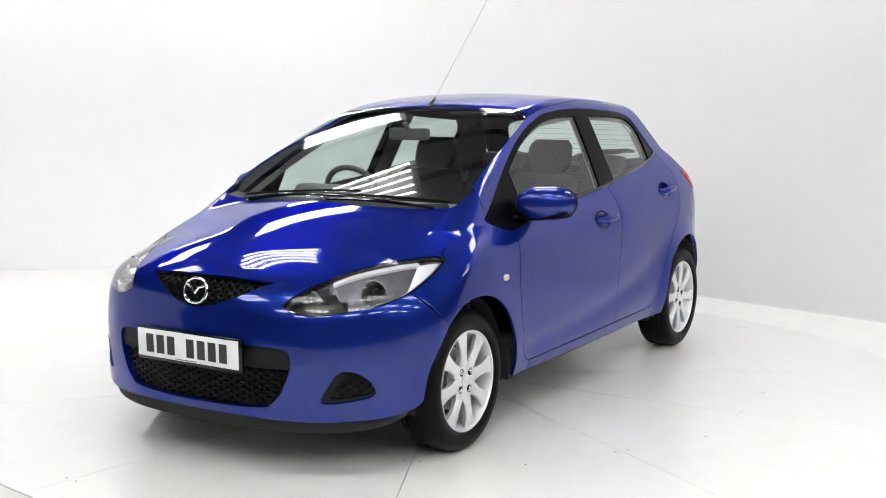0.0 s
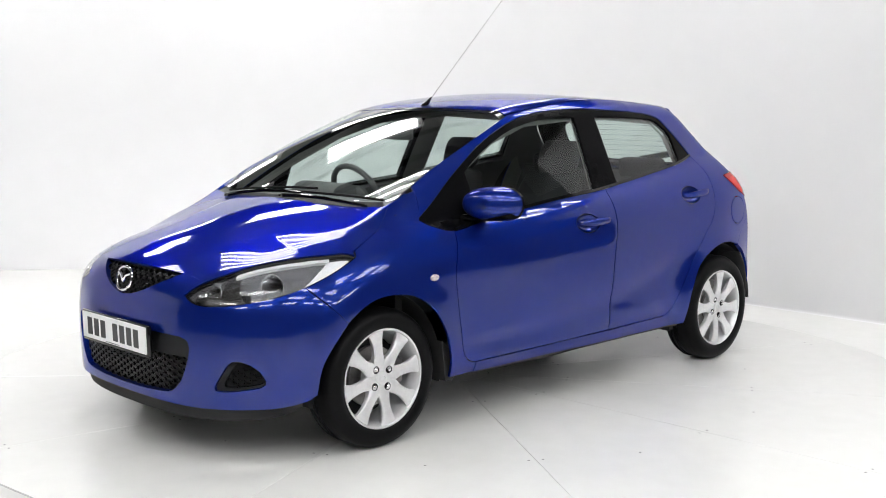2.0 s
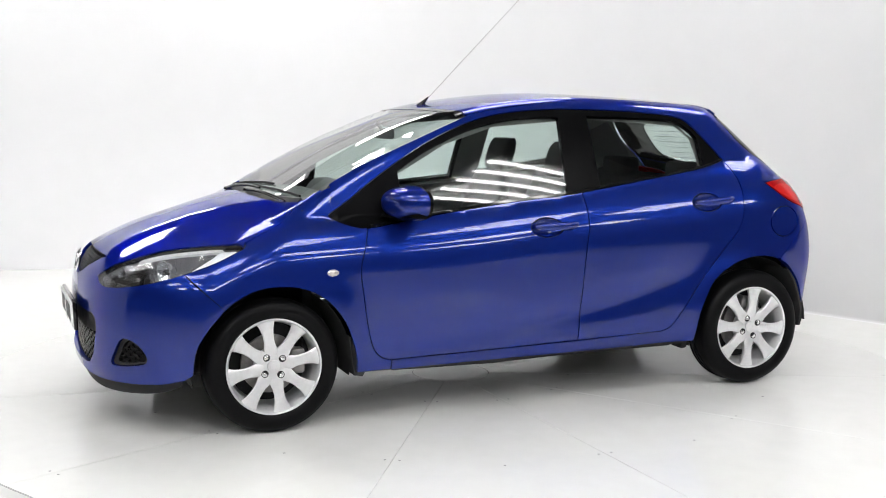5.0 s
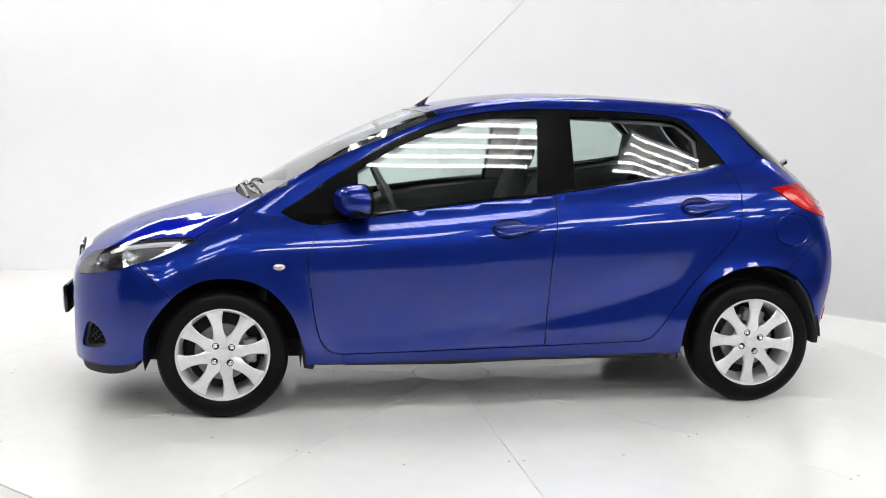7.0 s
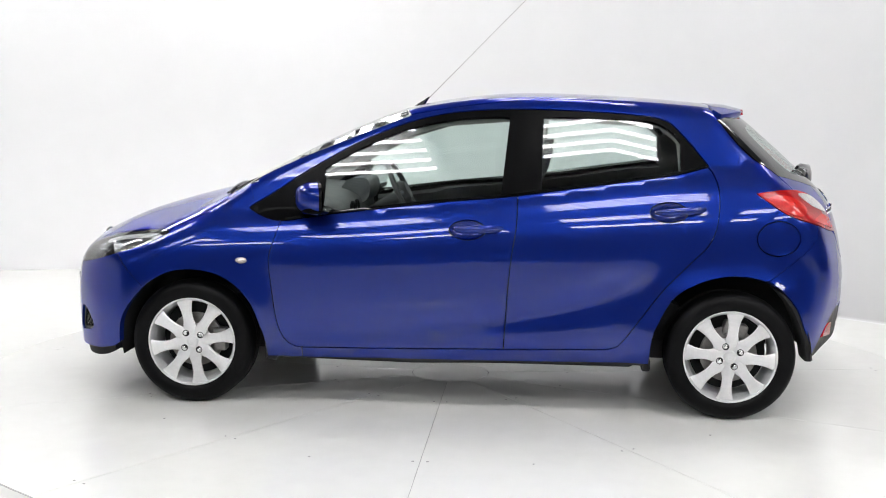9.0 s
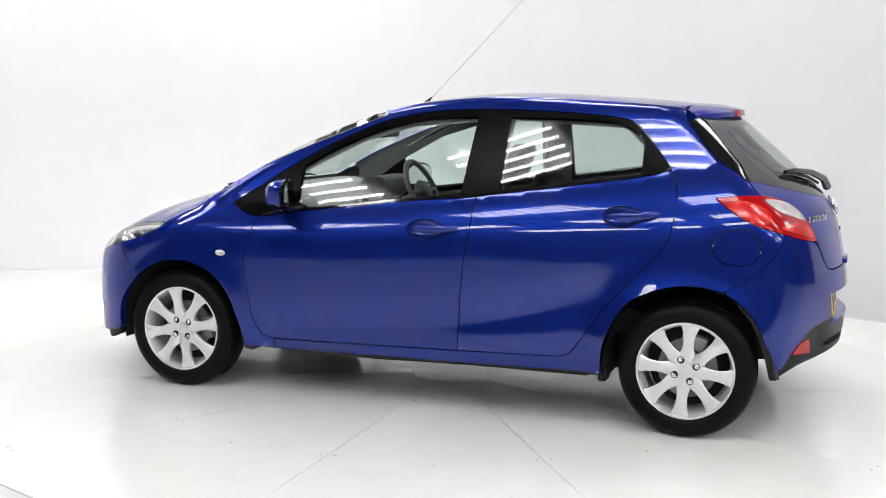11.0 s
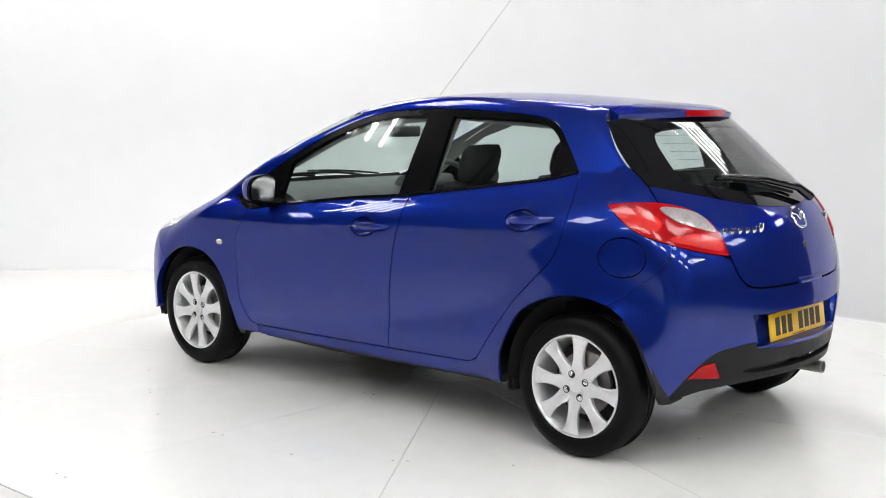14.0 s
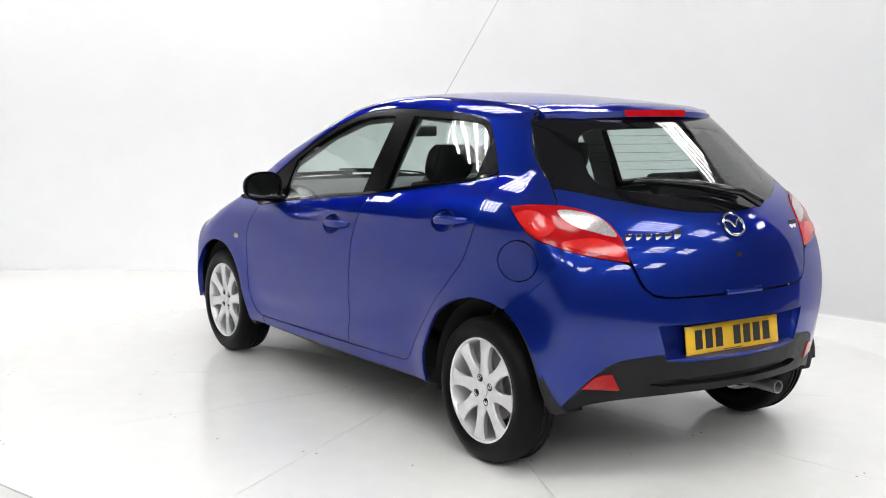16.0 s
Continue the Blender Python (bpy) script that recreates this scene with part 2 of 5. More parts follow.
def cast(o, d, far, steps=40):
    """Points where rays from outside at o + far * d first meet the body, going inwards."""
    o, d = np.broadcast_arrays(o, d)
    s_out = np.full(len(o), far)
    s_in = np.zeros(len(o))
    found = np.zeros(len(o), bool)
    for k in range(1, steps + 1):
        s = far * (1 - k / steps)
        inside = body(o + s * d) < 0
        fresh = inside & ~found
        s_in[fresh] = s
        found |= inside
        s_out[~found] = s
    lo, hi = s_in.copy(), s_out.copy()
    for _ in range(17):
        mid = (lo + hi) / 2
        inside = body(o + mid[:, None] * d) < 0
        lo, hi = np.where(inside, mid, lo), np.where(inside, hi, mid)
    return o + lo[:, None] * d, found


def from_side(q):
    """(x, z) to the left flank."""
    q = np.asarray(q, float)
    q = q.copy()
    p, found = cast(np.stack([q[:, 0], 0 * q[:, 0], q[:, 1]], 1), np.array([[0, 1.0, 0]]), 1.1)
    for _ in range(20):
        # points just over the top edge sink until they meet the body off its middle
        lost = ~found | (p[:, 1] < 0.30)
        if not lost.any():
            break
        q[lost, 1] -= 0.003
        p[lost], found[lost] = cast(np.stack([q[lost, 0], 0 * q[lost, 0], q[lost, 1]], 1), np.array([[0, 1.0, 0]]), 1.1)
    return p


def from_top(q):
    """(x, y) to the upper face."""
    q = np.asarray(q, float)
    return cast(np.stack([q[:, 0], q[:, 1], 0 * q[:, 0] + 0.5], 1), np.array([[0, 0, 1.0]]), 1.2)[0]


def from_back(q):
    """(y, z) to the tail."""
    q = np.asarray(q, float)
    return cast(np.stack([0 * q[:, 0] - 0.7, q[:, 0], q[:, 1]], 1), np.array([[-1.0, 0, 0]]), 1.4)[0]


def round_of(cx):
    """(angle, z) to nose or tail, by rays from an upright axis at x = cx; angle in units of 0.9 m arc from straight ahead."""
    def f(q):
        q = np.asarray(q, float)
        s = 1 if cx > 0 else -1
        a = q[:, 0] / 0.9
        return cast(np.stack([0 * a + cx, 0 * a, q[:, 1]], 1), np.stack([s * np.cos(a), np.sin(a), 0 * a], 1), 1.3)[0]
    return f


def arc_of(cx, p):
    """The (angle, z) of points (x, y, z)."""
    s = 1 if cx > 0 else -1
    return [(0.9 * math.atan2(y, s * (x - cx)), z) for x, y, z in p]


def dense(poly, step=0.02):
    """A closed outline with points at even steps."""
    out = []
    n = len(poly)
    for i in range(n):
        a, b = np.array(poly[i], float), np.array(poly[(i + 1) % n], float)
        k = max(1, int(math.ceil(np.linalg.norm(b - a) / step)))
        out += [tuple(a + (b - a) * j / k) for j in range(k)]
    return out


def soft(pts, closed=False, per=5):
    """A smooth line through points (Catmull-Rom)."""
    p = [np.array(q, float) for q in pts]
    n = len(p)
    out = []
    for i in range(n if closed else n - 1):
        a, b, c, d = (p[(i - 1) % n], p[i], p[(i + 1) % n], p[(i + 2) % n]) if closed else (p[max(i - 1, 0)], p[i], p[i + 1], p[min(i + 2, n - 1)])
        for k in range(per):
            t = k / per
            out.append(tuple(0.5 * (2 * b + (c - a) * t + (2 * a - 5 * b + 4 * c - d) * t * t + (3 * b - a - 3 * c + d) * t ** 3)))
    if not closed:
        out.append(tuple(p[-1]))
    return out


def area(poly):
    p = np.array(poly)
    q = np.roll(p, -1, 0)
    return 0.5 * np.sum(p[:, 0] * q[:, 1] - q[:, 0] * p[:, 1])


def inset(poly, d):
    """The outline moved inwards by d."""
    p = np.array(poly, float)
    if area(poly) < 0:
        p = p[::-1]
    e = np.roll(p, -1, 0) - p
    e /= np.maximum(np.linalg.norm(e, axis=1, keepdims=True), 1e-9)
    nrm = np.stack([-e[:, 1], e[:, 0]], 1)
    m = nrm + np.roll(nrm, 1, 0)
    m /= np.maximum(np.linalg.norm(m, axis=1, keepdims=True), 1e-9)
    k = np.clip(np.sum(m * nrm, 1), 0.4, 1)
    return [tuple(v) for v in p + d * m / k[:, None]]


def within(poly, q):
    """Which of the points lie inside the outline."""
    p = np.array(poly)
    a, b = p, np.roll(p, -1, 0)
    x, y = q[:, 0][:, None], q[:, 1][:, None]
    cross = ((a[:, 1] > y) != (b[:, 1] > y)) & (x < (b[:, 0] - a[:, 0]) * (y - a[:, 1]) / (b[:, 1] - a[:, 1] + 1e-12) + a[:, 0])
    return cross.sum(1) % 2 == 1


def skin(outline, project, holes=(), cell=0.025, gap=0.0015, lip=0.012, lift=0.0, step=0.018):
    """Points, faces and normals of a panel of the body inside an outline, its rim folded inwards by lip."""
    rings = [dense(inset(outline, gap), step)] + [dense(inset(h, -gap), step)[::-1] for h in holes]
    ring_pts = np.array([q for r in rings for q in r])
    lo, hi = ring_pts.min(0), ring_pts.max(0)
    gx, gy = np.meshgrid(np.arange(lo[0] + cell / 2, hi[0], cell), np.arange(lo[1] + cell / 2, hi[1], cell))
    grid = np.stack([gx.ravel(), gy.ravel()], 1)
    keep = within(rings[0], grid)
    for r in rings[1:]:
        keep &= ~within(r, grid)
    grid = grid[keep]
    if len(grid):
        far = np.min(np.linalg.norm(grid[:, None, :] - ring_pts[None], axis=2), axis=1)
        grid = grid[far > cell * 0.45]
    verts = [Vector(q) for q in ring_pts] + [Vector(q) for q in grid]
    edges, k = [], 0
    for r in rings:
        edges += [(k + i, k + (i + 1) % len(r)) for i in range(len(r))]
        k += len(r)
    v2, _, f2, _, _, _ = delaunay_2d_cdt(verts, edges, [], 0, 1e-6)
    q = np.array([(v.x, v.y) for v in v2])
    tri = np.array([f for f in f2 if len(f) == 3])
    mid = q[tri].mean(1)
    ok = within(rings[0], mid)
    for r in rings[1:]:
        ok &= ~within(r, mid)
    tri = tri[ok]
    p = project(q)
    n = grad(p)
    p = p + n * lift
    # rim: edges used once
    count = {}
    for a, b, c in tri:
        for e in ((a, b), (b, c), (c, a)):
            count[tuple(sorted(e))] = count.get(tuple(sorted(e)), 0) + 1
    faces = [tuple(int(i) for i in t) for t in tri]
    flip = np.sum(np.cross(p[tri[:, 1]] - p[tri[:, 0]], p[tri[:, 2]] - p[tri[:, 0]]) * n[tri].mean(1)) < 0
    if flip:
        faces = [f[::-1] for f in faces]
    extra, pts, nrm = {}, list(p), list(n)
    if lip:
        for f in list(faces):
            for a, b in ((f[0], f[1]), (f[1], f[2]), (f[2], f[0])):
                if count[tuple(sorted((a, b)))] == 1:
                    for i in (a, b):
                        if i not in extra:
                            extra[i] = len(pts)
                            pts.append(p[i] - n[i] * lip)
                            nrm.append(n[i])
                    faces.append((b, a, extra[a], extra[b]))
    return np.array(pts), faces, np.array(nrm), len(tri)


def panel(name, made, mat, parent, label="", side=1, smooth_glass=False):
    """A panel becomes a mesh object; side -1 mirrors it to the right of the car."""
    p, faces, n, tops = made
    p, n = p.copy(), n.copy()
    outer = len(faces)
    if mat is PAINT and tops:
        # sheet metal: an unpainted inner face behind the painted one
        k = len(p)
        p, n = np.vstack([p, p - n * 0.009]), np.vstack([n, n])
        faces = list(faces) + [tuple(k + i for i in f[::-1]) for f in faces[:tops]]
    if side < 0:
        p[:, 1] *= -1
        n[:, 1] *= -1
        faces = [f[::-1] for f in faces]
    me = bpy.data.meshes.new(name)
    me.from_pydata([tuple(v) for v in p], [], faces)
    me.polygons.foreach_set("use_smooth", [True] * len(faces))
    me.update()
    if mat in (GLASS, SCREEN) and not smooth_glass:
        return link(name, me, mat, parent, label, smooth=60)
    loops = []
    flat = [Vector(v) for v in n]
    for poly in me.polygons:
        for vi in poly.vertices:
            loops.append(flat[vi] if poly.index < tops else poly.normal.copy())
    me.normals_split_custom_set(loops)
    ob = link(name, me, mat, parent, label, smooth=0)
    if len(faces) > outer:
        me.materials.append(CABIN_GREY if name == "side_frame" else DARK)
        me.polygons.foreach_set("material_index", [0] * outer + [1] * (len(faces) - outer))
    return ob


def both(name, made, mat, parent, label=""):
    return [panel(name, made, mat, parent, label, s) for s in (1, -1)]


# ---- the hall: white floor, turning disc, backdrop, ceiling with tube lamps ----
FLOOR_WHITE = material("white_floor_paint", (0.77, 0.77, 0.745), 0.2, grain=0.025, scale=9, Specular_IOR_Level=0.5)
DISC_WHITE = material("white_disc_paint", (0.80, 0.80, 0.775), 0.17, grain=0.025, scale=9, Specular_IOR_Level=0.5)
WALL_WHITE = material("white_wall_paint", (0.70, 0.70, 0.705), 0.7, grain=0.015, scale=3)
HALL_GREY = material("hall_grey", (0.035, 0.035, 0.038), 0.85, grain=0.15, scale=4)
CEILING_GREY = material("ceiling_sheet", (0.26, 0.26, 0.265), 0.8, grain=0.1, scale=3)
TUBE = glow_material("lit_tube", (0.995, 0.99, 0.99), TUBE_GLOW)
FIXTURE = material("lamp_tray", (0.55, 0.55, 0.55), 0.5, grain=0.03, scale=20)
SCREW = material("floor_screw", (0.22, 0.22, 0.22), 0.5, 0.6)
PIT = material("pit", (0.25, 0.25, 0.25), 0.9)
R_DISC = 2.5


def build_floor():
    bm = lathe(bmesh.new(), [(R_DISC + 0.006, -0.06), (R_DISC + 0.006, -0.002), (R_DISC + 0.009, 0.0), (5.0, 0.0), (6.0, 0.0)], 160, "z")
    # the outer rim runs out to the hall walls, and to where the white paint ends behind the camera
    for v in bm.verts:
        r = math.hypot(v.co.x, v.co.y)
        if r > 5.9:
            c, s = v.co.x / r, v.co.y / r
            far = min(9 / max(abs(c), 1e-6), (7 if s > 0 else 6.3) / max(abs(s), 1e-6))
            v.co.x, v.co.y = c * far, s * far
    ob = part("floor", bm, FLOOR_WHITE, None)
    tagged(ob, "glossy white painted studio floor", "floor", kind="structure")
    tagged(part("floor_hall", box(bmesh.new(), (-9, -10, -0.1), (9, -6.3, 0.0)), HALL_GREY, None), "dark bare floor of the hall", "floor", kind="structure")
    bm = lathe(bmesh.new(), [(0.01, -0.0045), (R_DISC + 0.02, -0.0045)], 96, "z")
    tagged(part("pit_floor", bm, PIT, None), "dark pit under the turning disc", "floor", kind="structure")


def build_turntable():
    """A round platform of eleven wedge plates about a hub plate, screwed down."""
    root = tagged(new("turntable"), "white round turntable of wedge plates, flush with the floor", "turntable")
    n, g = 11, 0.0008
    me = None
    for k in range(n):
        a0, a1 = 2 * math.pi * k / n, 2 * math.pi * (k + 1) / n
        if me is None:
            bm = bmesh.new()
            step = 14
            def ring(r, z, e):
                lo, hi = 0 + (g + e) / r, 2 * math.pi / n - (g + e) / r
                return [bm.verts.new((r * math.cos(lo + (hi - lo) * i / step), r * math.sin(lo + (hi - lo) * i / step), z)) for i in range(step + 1)]
            e = 0.0005
            inner, outer = ring(0.203, -0.004, 0), ring(R_DISC, -0.004, 0)
            it, ot = ring(0.203, -e, 0), ring(R_DISC, -e, 0)
            i2, o2 = ring(0.203 + e, 0, e), ring(R_DISC - e, 0, e)
            mid = [ring(r, 0, e) for r in (0.6, 1.1, 1.6, 2.1)]
            loops = [inner, it, i2, *mid, o2, ot, outer]
            for p, q in zip(loops, loops[1:]):
                for i in range(step):
                    bm.faces.new((p[i], q[i], q[i + 1], p[i + 1]))
            for s in (0, step):
                bm.faces.new([l[s] for l in loops])
            ob = part("wedge_plate", bm, DISC_WHITE, root)
            me = ob.data
        else:
            ob = new("wedge_plate", me)
            ob.parent = root
        ob.rotation_euler = (0, 0, a0 + radians(91))
    bm = lathe(bmesh.new(), [(0.01, 0.0), (0.1985, 0.0), (0.2, -0.0015), (0.2, -0.004)], 64, "z")
    part("hub_plate", bm, DISC_WHITE, root)
    screw = bpy.data.meshes.new("screw")
    bm = lathe(bmesh.new(), [(0.001, 0.0012), (0.0044, 0.0010), (0.0056, 0.0002)], 10, "z")
    bm.to_mesh(screw)
    bm.free()
    screw.materials.append(SCREW)
    for k in range(n):
        for r in (0.62, 1.55, 2.3):
            for s in (-1, 1):
                ob = new("screw", screw)
                ob.parent = root
                a = 2 * math.pi * k / n + radians(91) + s * 0.03 / r
                ob.location = (r * math.cos(a), r * math.sin(a), 0)
        ob = new("screw", screw)
        ob.parent = root
        a = 2 * math.pi * (k + 0.5) / n + radians(91)
        ob.location = (1.6 * math.cos(a), 1.6 * math.sin(a), 0)
    return root


def build_backdrop():
    """White wall bent round the stage, with a cove at the foot where it stands far off and a sharp foot at the near side."""
    plan = soft([(4.2, 0.06), (3.5, 0.78), (2.84, 1.45), (1.85, 2.46), (0.9, 3.42), (-0.1, 4.22), (-1.2, 4.72), (-2.6, 4.95), (-4.1, 4.8), (-5.6, 4.2), (-6.8, 2.6), (-7.3, 0.2), (-7.4, -3)], per=8)
    bm = bmesh.new()
    rows = []
    n = len(plan)
    for i, (x, y) in enumerate(plan):
        a, b = np.array(plan[max(i - 1, 0)]), np.array(plan[min(i + 1, n - 1)])
        d = (b - a) / np.linalg.norm(b - a)
        inner = np.array((-d[1], d[0]))
        t = min(max((0.9 - x) / 1.6, 0), 1)
        r = 0.02 + 1.3 * t * t * (3 - 2 * t)
        prof = [(r * (1 - math.sin(q)), 0.001 + r * (1 - math.cos(q))) for q in [math.pi / 2 * k / 8 for k in range(9)]] + [(0, r + 0.001 + (3.4 - r) * k / 4) for k in (1, 2, 3, 4)]
        rows.append([bm.verts.new((x + inner[0] * o, y + inner[1] * o, z)) for o, z in prof] + [bm.verts.new((x - inner[0] * 0.12, y - inner[1] * 0.12, z)) for z in (3.4, 0.0)])
    for p, q in zip(rows, rows[1:]):
        for k in range(len(p)):
            j = (k + 1) % len(p)
            bm.faces.new((p[k], q[k], q[j], p[j]))
    ob = part("wall_backdrop", bm, WALL_WHITE, None)
    tagged(ob, "white curved studio backdrop wall", "backdrop", kind="structure")
    # hall behind and around
    for name, lo, hi in (("wall_south", (-9, -10.2, 0), (9, -10, 5.4)), ("wall_west", (-9.2, -10, 0), (-9, 7, 5.4)),
                         ("wall_east", (9, -10, 0), (9.2, 7, 5.4)), ("wall_north", (-9, 7, 0), (9, 7.2, 5.4))):
        tagged(part(name, box(bmesh.new(), lo, hi), HALL_GREY, None), "grey hall wall", "wall", kind="structure")
    bm = box(bmesh.new(), (-9, -10, 5.4), (9, 7, 5.5))
    tagged(part("ceiling", bm, CEILING_GREY, None), "grey sheet ceiling of the hall", "ceiling", kind="structure")
    for k in range(12):
        tagged(part("ceiling_beam", box(bmesh.new(), (-9, -9.6 + 1.4 * k, 5.2), (9, -9.52 + 1.4 * k, 5.402)), HALL_GREY, None), "dark steel roof beam", "beam", kind="structure")


def build_lamps():
    """Hanging trays with five bare tubes each."""
    root = tagged(new("ceiling_light"), "hanging tray of five lit white tubes", "ceiling light", "tube lamps over the stage")
    part("tray", box(bmesh.new(), (-0.72, -0.44, 0.05), (0.72, 0.44, 0.09), 0.008), FIXTURE, root)
    for k in range(5):
        y = -0.36 + 0.18 * k
        bm = bmesh.new()
        box(bm, (-0.66, y - 0.022, 0.0), (0.66, y + 0.022, 0.03), 0.006, 1)
        part("tube", bm, TUBE, root)
    for x in (-0.5, 0.5):
        part("hanger", tube(bmesh.new(), [(x, 0, 0.085), (x, 0, 5.4 - LAMP_Z)], 0.006, 6), STEEL, root)
    places = [(x, y) for y in LAMP_Y for x in LAMP_X]
    root.matrix_basis = pose(*places[0], LAMP_Z)
    for x, y in places[1:]:
        copy_thing(root, pose(x, y, LAMP_Z))


# the outermost column, x 7.9, is added unseen to brighten the right side
LAMP_X, LAMP_Y, LAMP_Z = (-4.1, -1.7, 0.7, 3.1, 5.5, 7.9), (-8.0, -5.4, -2.75, 0.9, 3.6, 6.2), 3.9
build_floor()
turntable = build_turntable()
build_backdrop()
build_lamps()


# ---- the car ----
car = tagged(new("car"), "glossy blue five-door hatchback with silver alloy wheels on the turntable", "car")
nose, tail = round_of(1.0), round_of(-1.0)

DLO_LOW = [(0.978, 0.922), (0.926, 0.895), (0.849, 0.873), (0.78, 0.874), (0.615, 0.900), (0.355, 0.933), (0.095, 0.964), (-0.164, 0.988), (-0.28, 1.001),
           (-0.422, 1.021), (-0.68, 1.057), (-0.938, 1.093), (-1.041, 1.112), (-1.135, 1.137)]
DLO_UP = [(0.985, 0.926), (0.88, 0.989), (0.75, 1.076), (0.62, 1.155), (0.492, 1.226), (0.361, 1.285), (0.229, 1.333), (0.098, 1.365), (-0.033, 1.382), (-0.164, 1.390),
          (-0.296, 1.393), (-0.427, 1.390), (-0.558, 1.386), (-0.69, 1.379), (-0.821, 1.369), (-0.927, 1.351), (-0.98, 1.323), (-1.062, 1.237), (-1.14, 1.141)]
DOOR_EDGE = [(0.816, 0.873), (0.835, 0.807), (0.859, 0.729), (0.864, 0.677), (0.855, 0.598), (0.838, 0.467), (0.818, 0.375), (0.792, 0.323), (0.754, 0.293), (0.715, 0.285)]
SPLIT = [(-0.277, 1.000), (-0.275, 0.867), (-0.256, 0.737), (-0.243, 0.607), (-0.232, 0.449), (-0.224, 0.303)]
REAR_EDGE = [(-0.691, 0.313), (-0.735, 0.328), (-0.765, 0.357), (-0.843, 0.466), (-0.942, 0.598), (-1.067, 0.729), (-1.129, 0.794), (-1.164, 0.872), (-1.178, 0.976), (-1.175, 1.053), (-1.155, 1.112), (-1.135, 1.137)]
ARCH_F = [(0.876, 0.238), (0.884, 0.311), (0.907, 0.39), (0.945, 0.482), (1.021, 0.573), (1.124, 0.628), (1.252, 0.642), (1.36, 0.62), (1.46, 0.556), (1.54, 0.464), (1.581, 0.385), (1.592, 0.285)]
ARCH_R = [(-0.88, 0.252), (-0.892, 0.374), (-0.921, 0.453), (-0.982, 0.559), (-1.071, 0.620), (-1.173, 0.654), (-1.263, 0.663), (-1.367, 0.648), (-1.459, 0.602), (-1.527, 0.523), (-1.571, 0.418), (-1.594, 0.335)]


dlo_low, dlo_up = soft(DLO_LOW), soft(DLO_UP)
door_edge, split, rear_edge = soft(DOOR_EDGE), soft(SPLIT), soft(REAR_EDGE)
arch_f, arch_r = soft(ARCH_F), soft(ARCH_R)

# lamps' outlines round the corners of the car
LAMP_LOW = [(1.916, 0.388, 0.662), (1.916, 0.437, 0.638), (1.897, 0.501, 0.628), (1.854, 0.573, 0.634), (1.797, 0.644, 0.647), (1.703, 0.723, 0.673), (1.585, 0.764, 0.711), (1.471, 0.769, 0.750), (1.362, 0.771, 0.803)]
LAMP_UP = [(1.362, 0.771, 0.803), (1.370, 0.745, 0.812), (1.392, 0.718, 0.815), (1.443, 0.674, 0.809), (1.513, 0.624, 0.801), (1.596, 0.582, 0.791), (1.683, 0.537, 0.775), (1.768, 0.492, 0.749), (1.834, 0.453, 0.723), (1.884, 0.420, 0.695), (1.916, 0.388, 0.662)]
lamp_low, lamp_up = soft(arc_of(1.0, LAMP_LOW)), soft(arc_of(1.0, LAMP_UP))
TAIL_UP = [(-1.337, 0.735, 1.026), (-1.44, 0.711, 1.040), (-1.53, 0.635, 1.036), (-1.60, 0.56, 1.012), (-1.66, 0.515, 0.968), (-1.712, 0.495, 0.90), (-1.742, 0.493, 0.836)]
TAIL_LOW = [(-1.742, 0.493, 0.836), (-1.692, 0.603, 0.853), (-1.634, 0.695, 0.879), (-1.56, 0.742, 0.904), (-1.495, 0.757, 0.925), (-1.43, 0.757, 0.960), (-1.337, 0.735, 1.026)]
tail_up, tail_low = soft(arc_of(-1.0, TAIL_UP)), soft(arc_of(-1.0, TAIL_LOW))


def xz(p):
    return [(float(q[0]), float(q[2])) for q in p]


def xy(p):
    return [(float(q[0]), float(q[1])) for q in p]


def yz(p):
    return [(float(q[1]), float(q[2])) for q in p]


def arc_side(line, cx):
    """Side-view points in (angle, z) about an upright axis."""
    return arc_of(cx, [tuple(q) for q in from_side(line)])


ROOF_EDGE = [(0.25, 0.535), (0.1, 0.530), (-0.3, 0.515), (-0.8, 0.488), (-1.155, 0.462)]
SCREEN_EDGE = [(1.085, 0.650), (0.95, 0.640), (0.66, 0.605), (0.4, 0.566), (0.25, 0.540)]
HOOD_EDGE = [(1.352, 0.738), (1.28, 0.728), (1.18, 0.705), (1.085, 0.650)]
roof_edge, screen_edge, hood_edge = soft(ROOF_EDGE), soft(SCREEN_EDGE), soft(HOOD_EDGE)
lamp_top_yz = [(float(q[1]), float(q[2])) for q in tail(tail_up)]
LAMP_CUT = min(range(len(lamp_top_yz)), key=lambda i: abs(lamp_top_yz[i][0] - 0.648))
TAIL_EDGE = [(0.470, 1.392), (0.520, 1.352), (0.585, 1.23), (0.628, 1.105), lamp_top_yz[LAMP_CUT]]
tail_edge = soft(TAIL_EDGE)


def ellipse(cx, cz, a, b, n=28, power=2.0, tilt=0.0):
    out = []
    for i in range(n):
        t = 2 * math.pi * i / n
        c, s = math.cos(t), math.sin(t)
        x, z = a * math.copysign(abs(c) ** (2 / power), c), b * math.copysign(abs(s) ** (2 / power), s)
        out.append((cx + x * math.cos(tilt) - z * math.sin(tilt), cz + x * math.sin(tilt) + z * math.cos(tilt)))
    return out


# side panels
screen_side = xz(from_top(screen_edge))
roof_side = xz(from_top(roof_edge))
tail_side = xz(from_back(tail_edge))
tail_lamp_side = xz(tail(tail_low))
tail_lamp_top = xz(tail(tail_up))
head_low_side = xz(nose(lamp_low))
hood_side = xz(from_top(hood_edge))

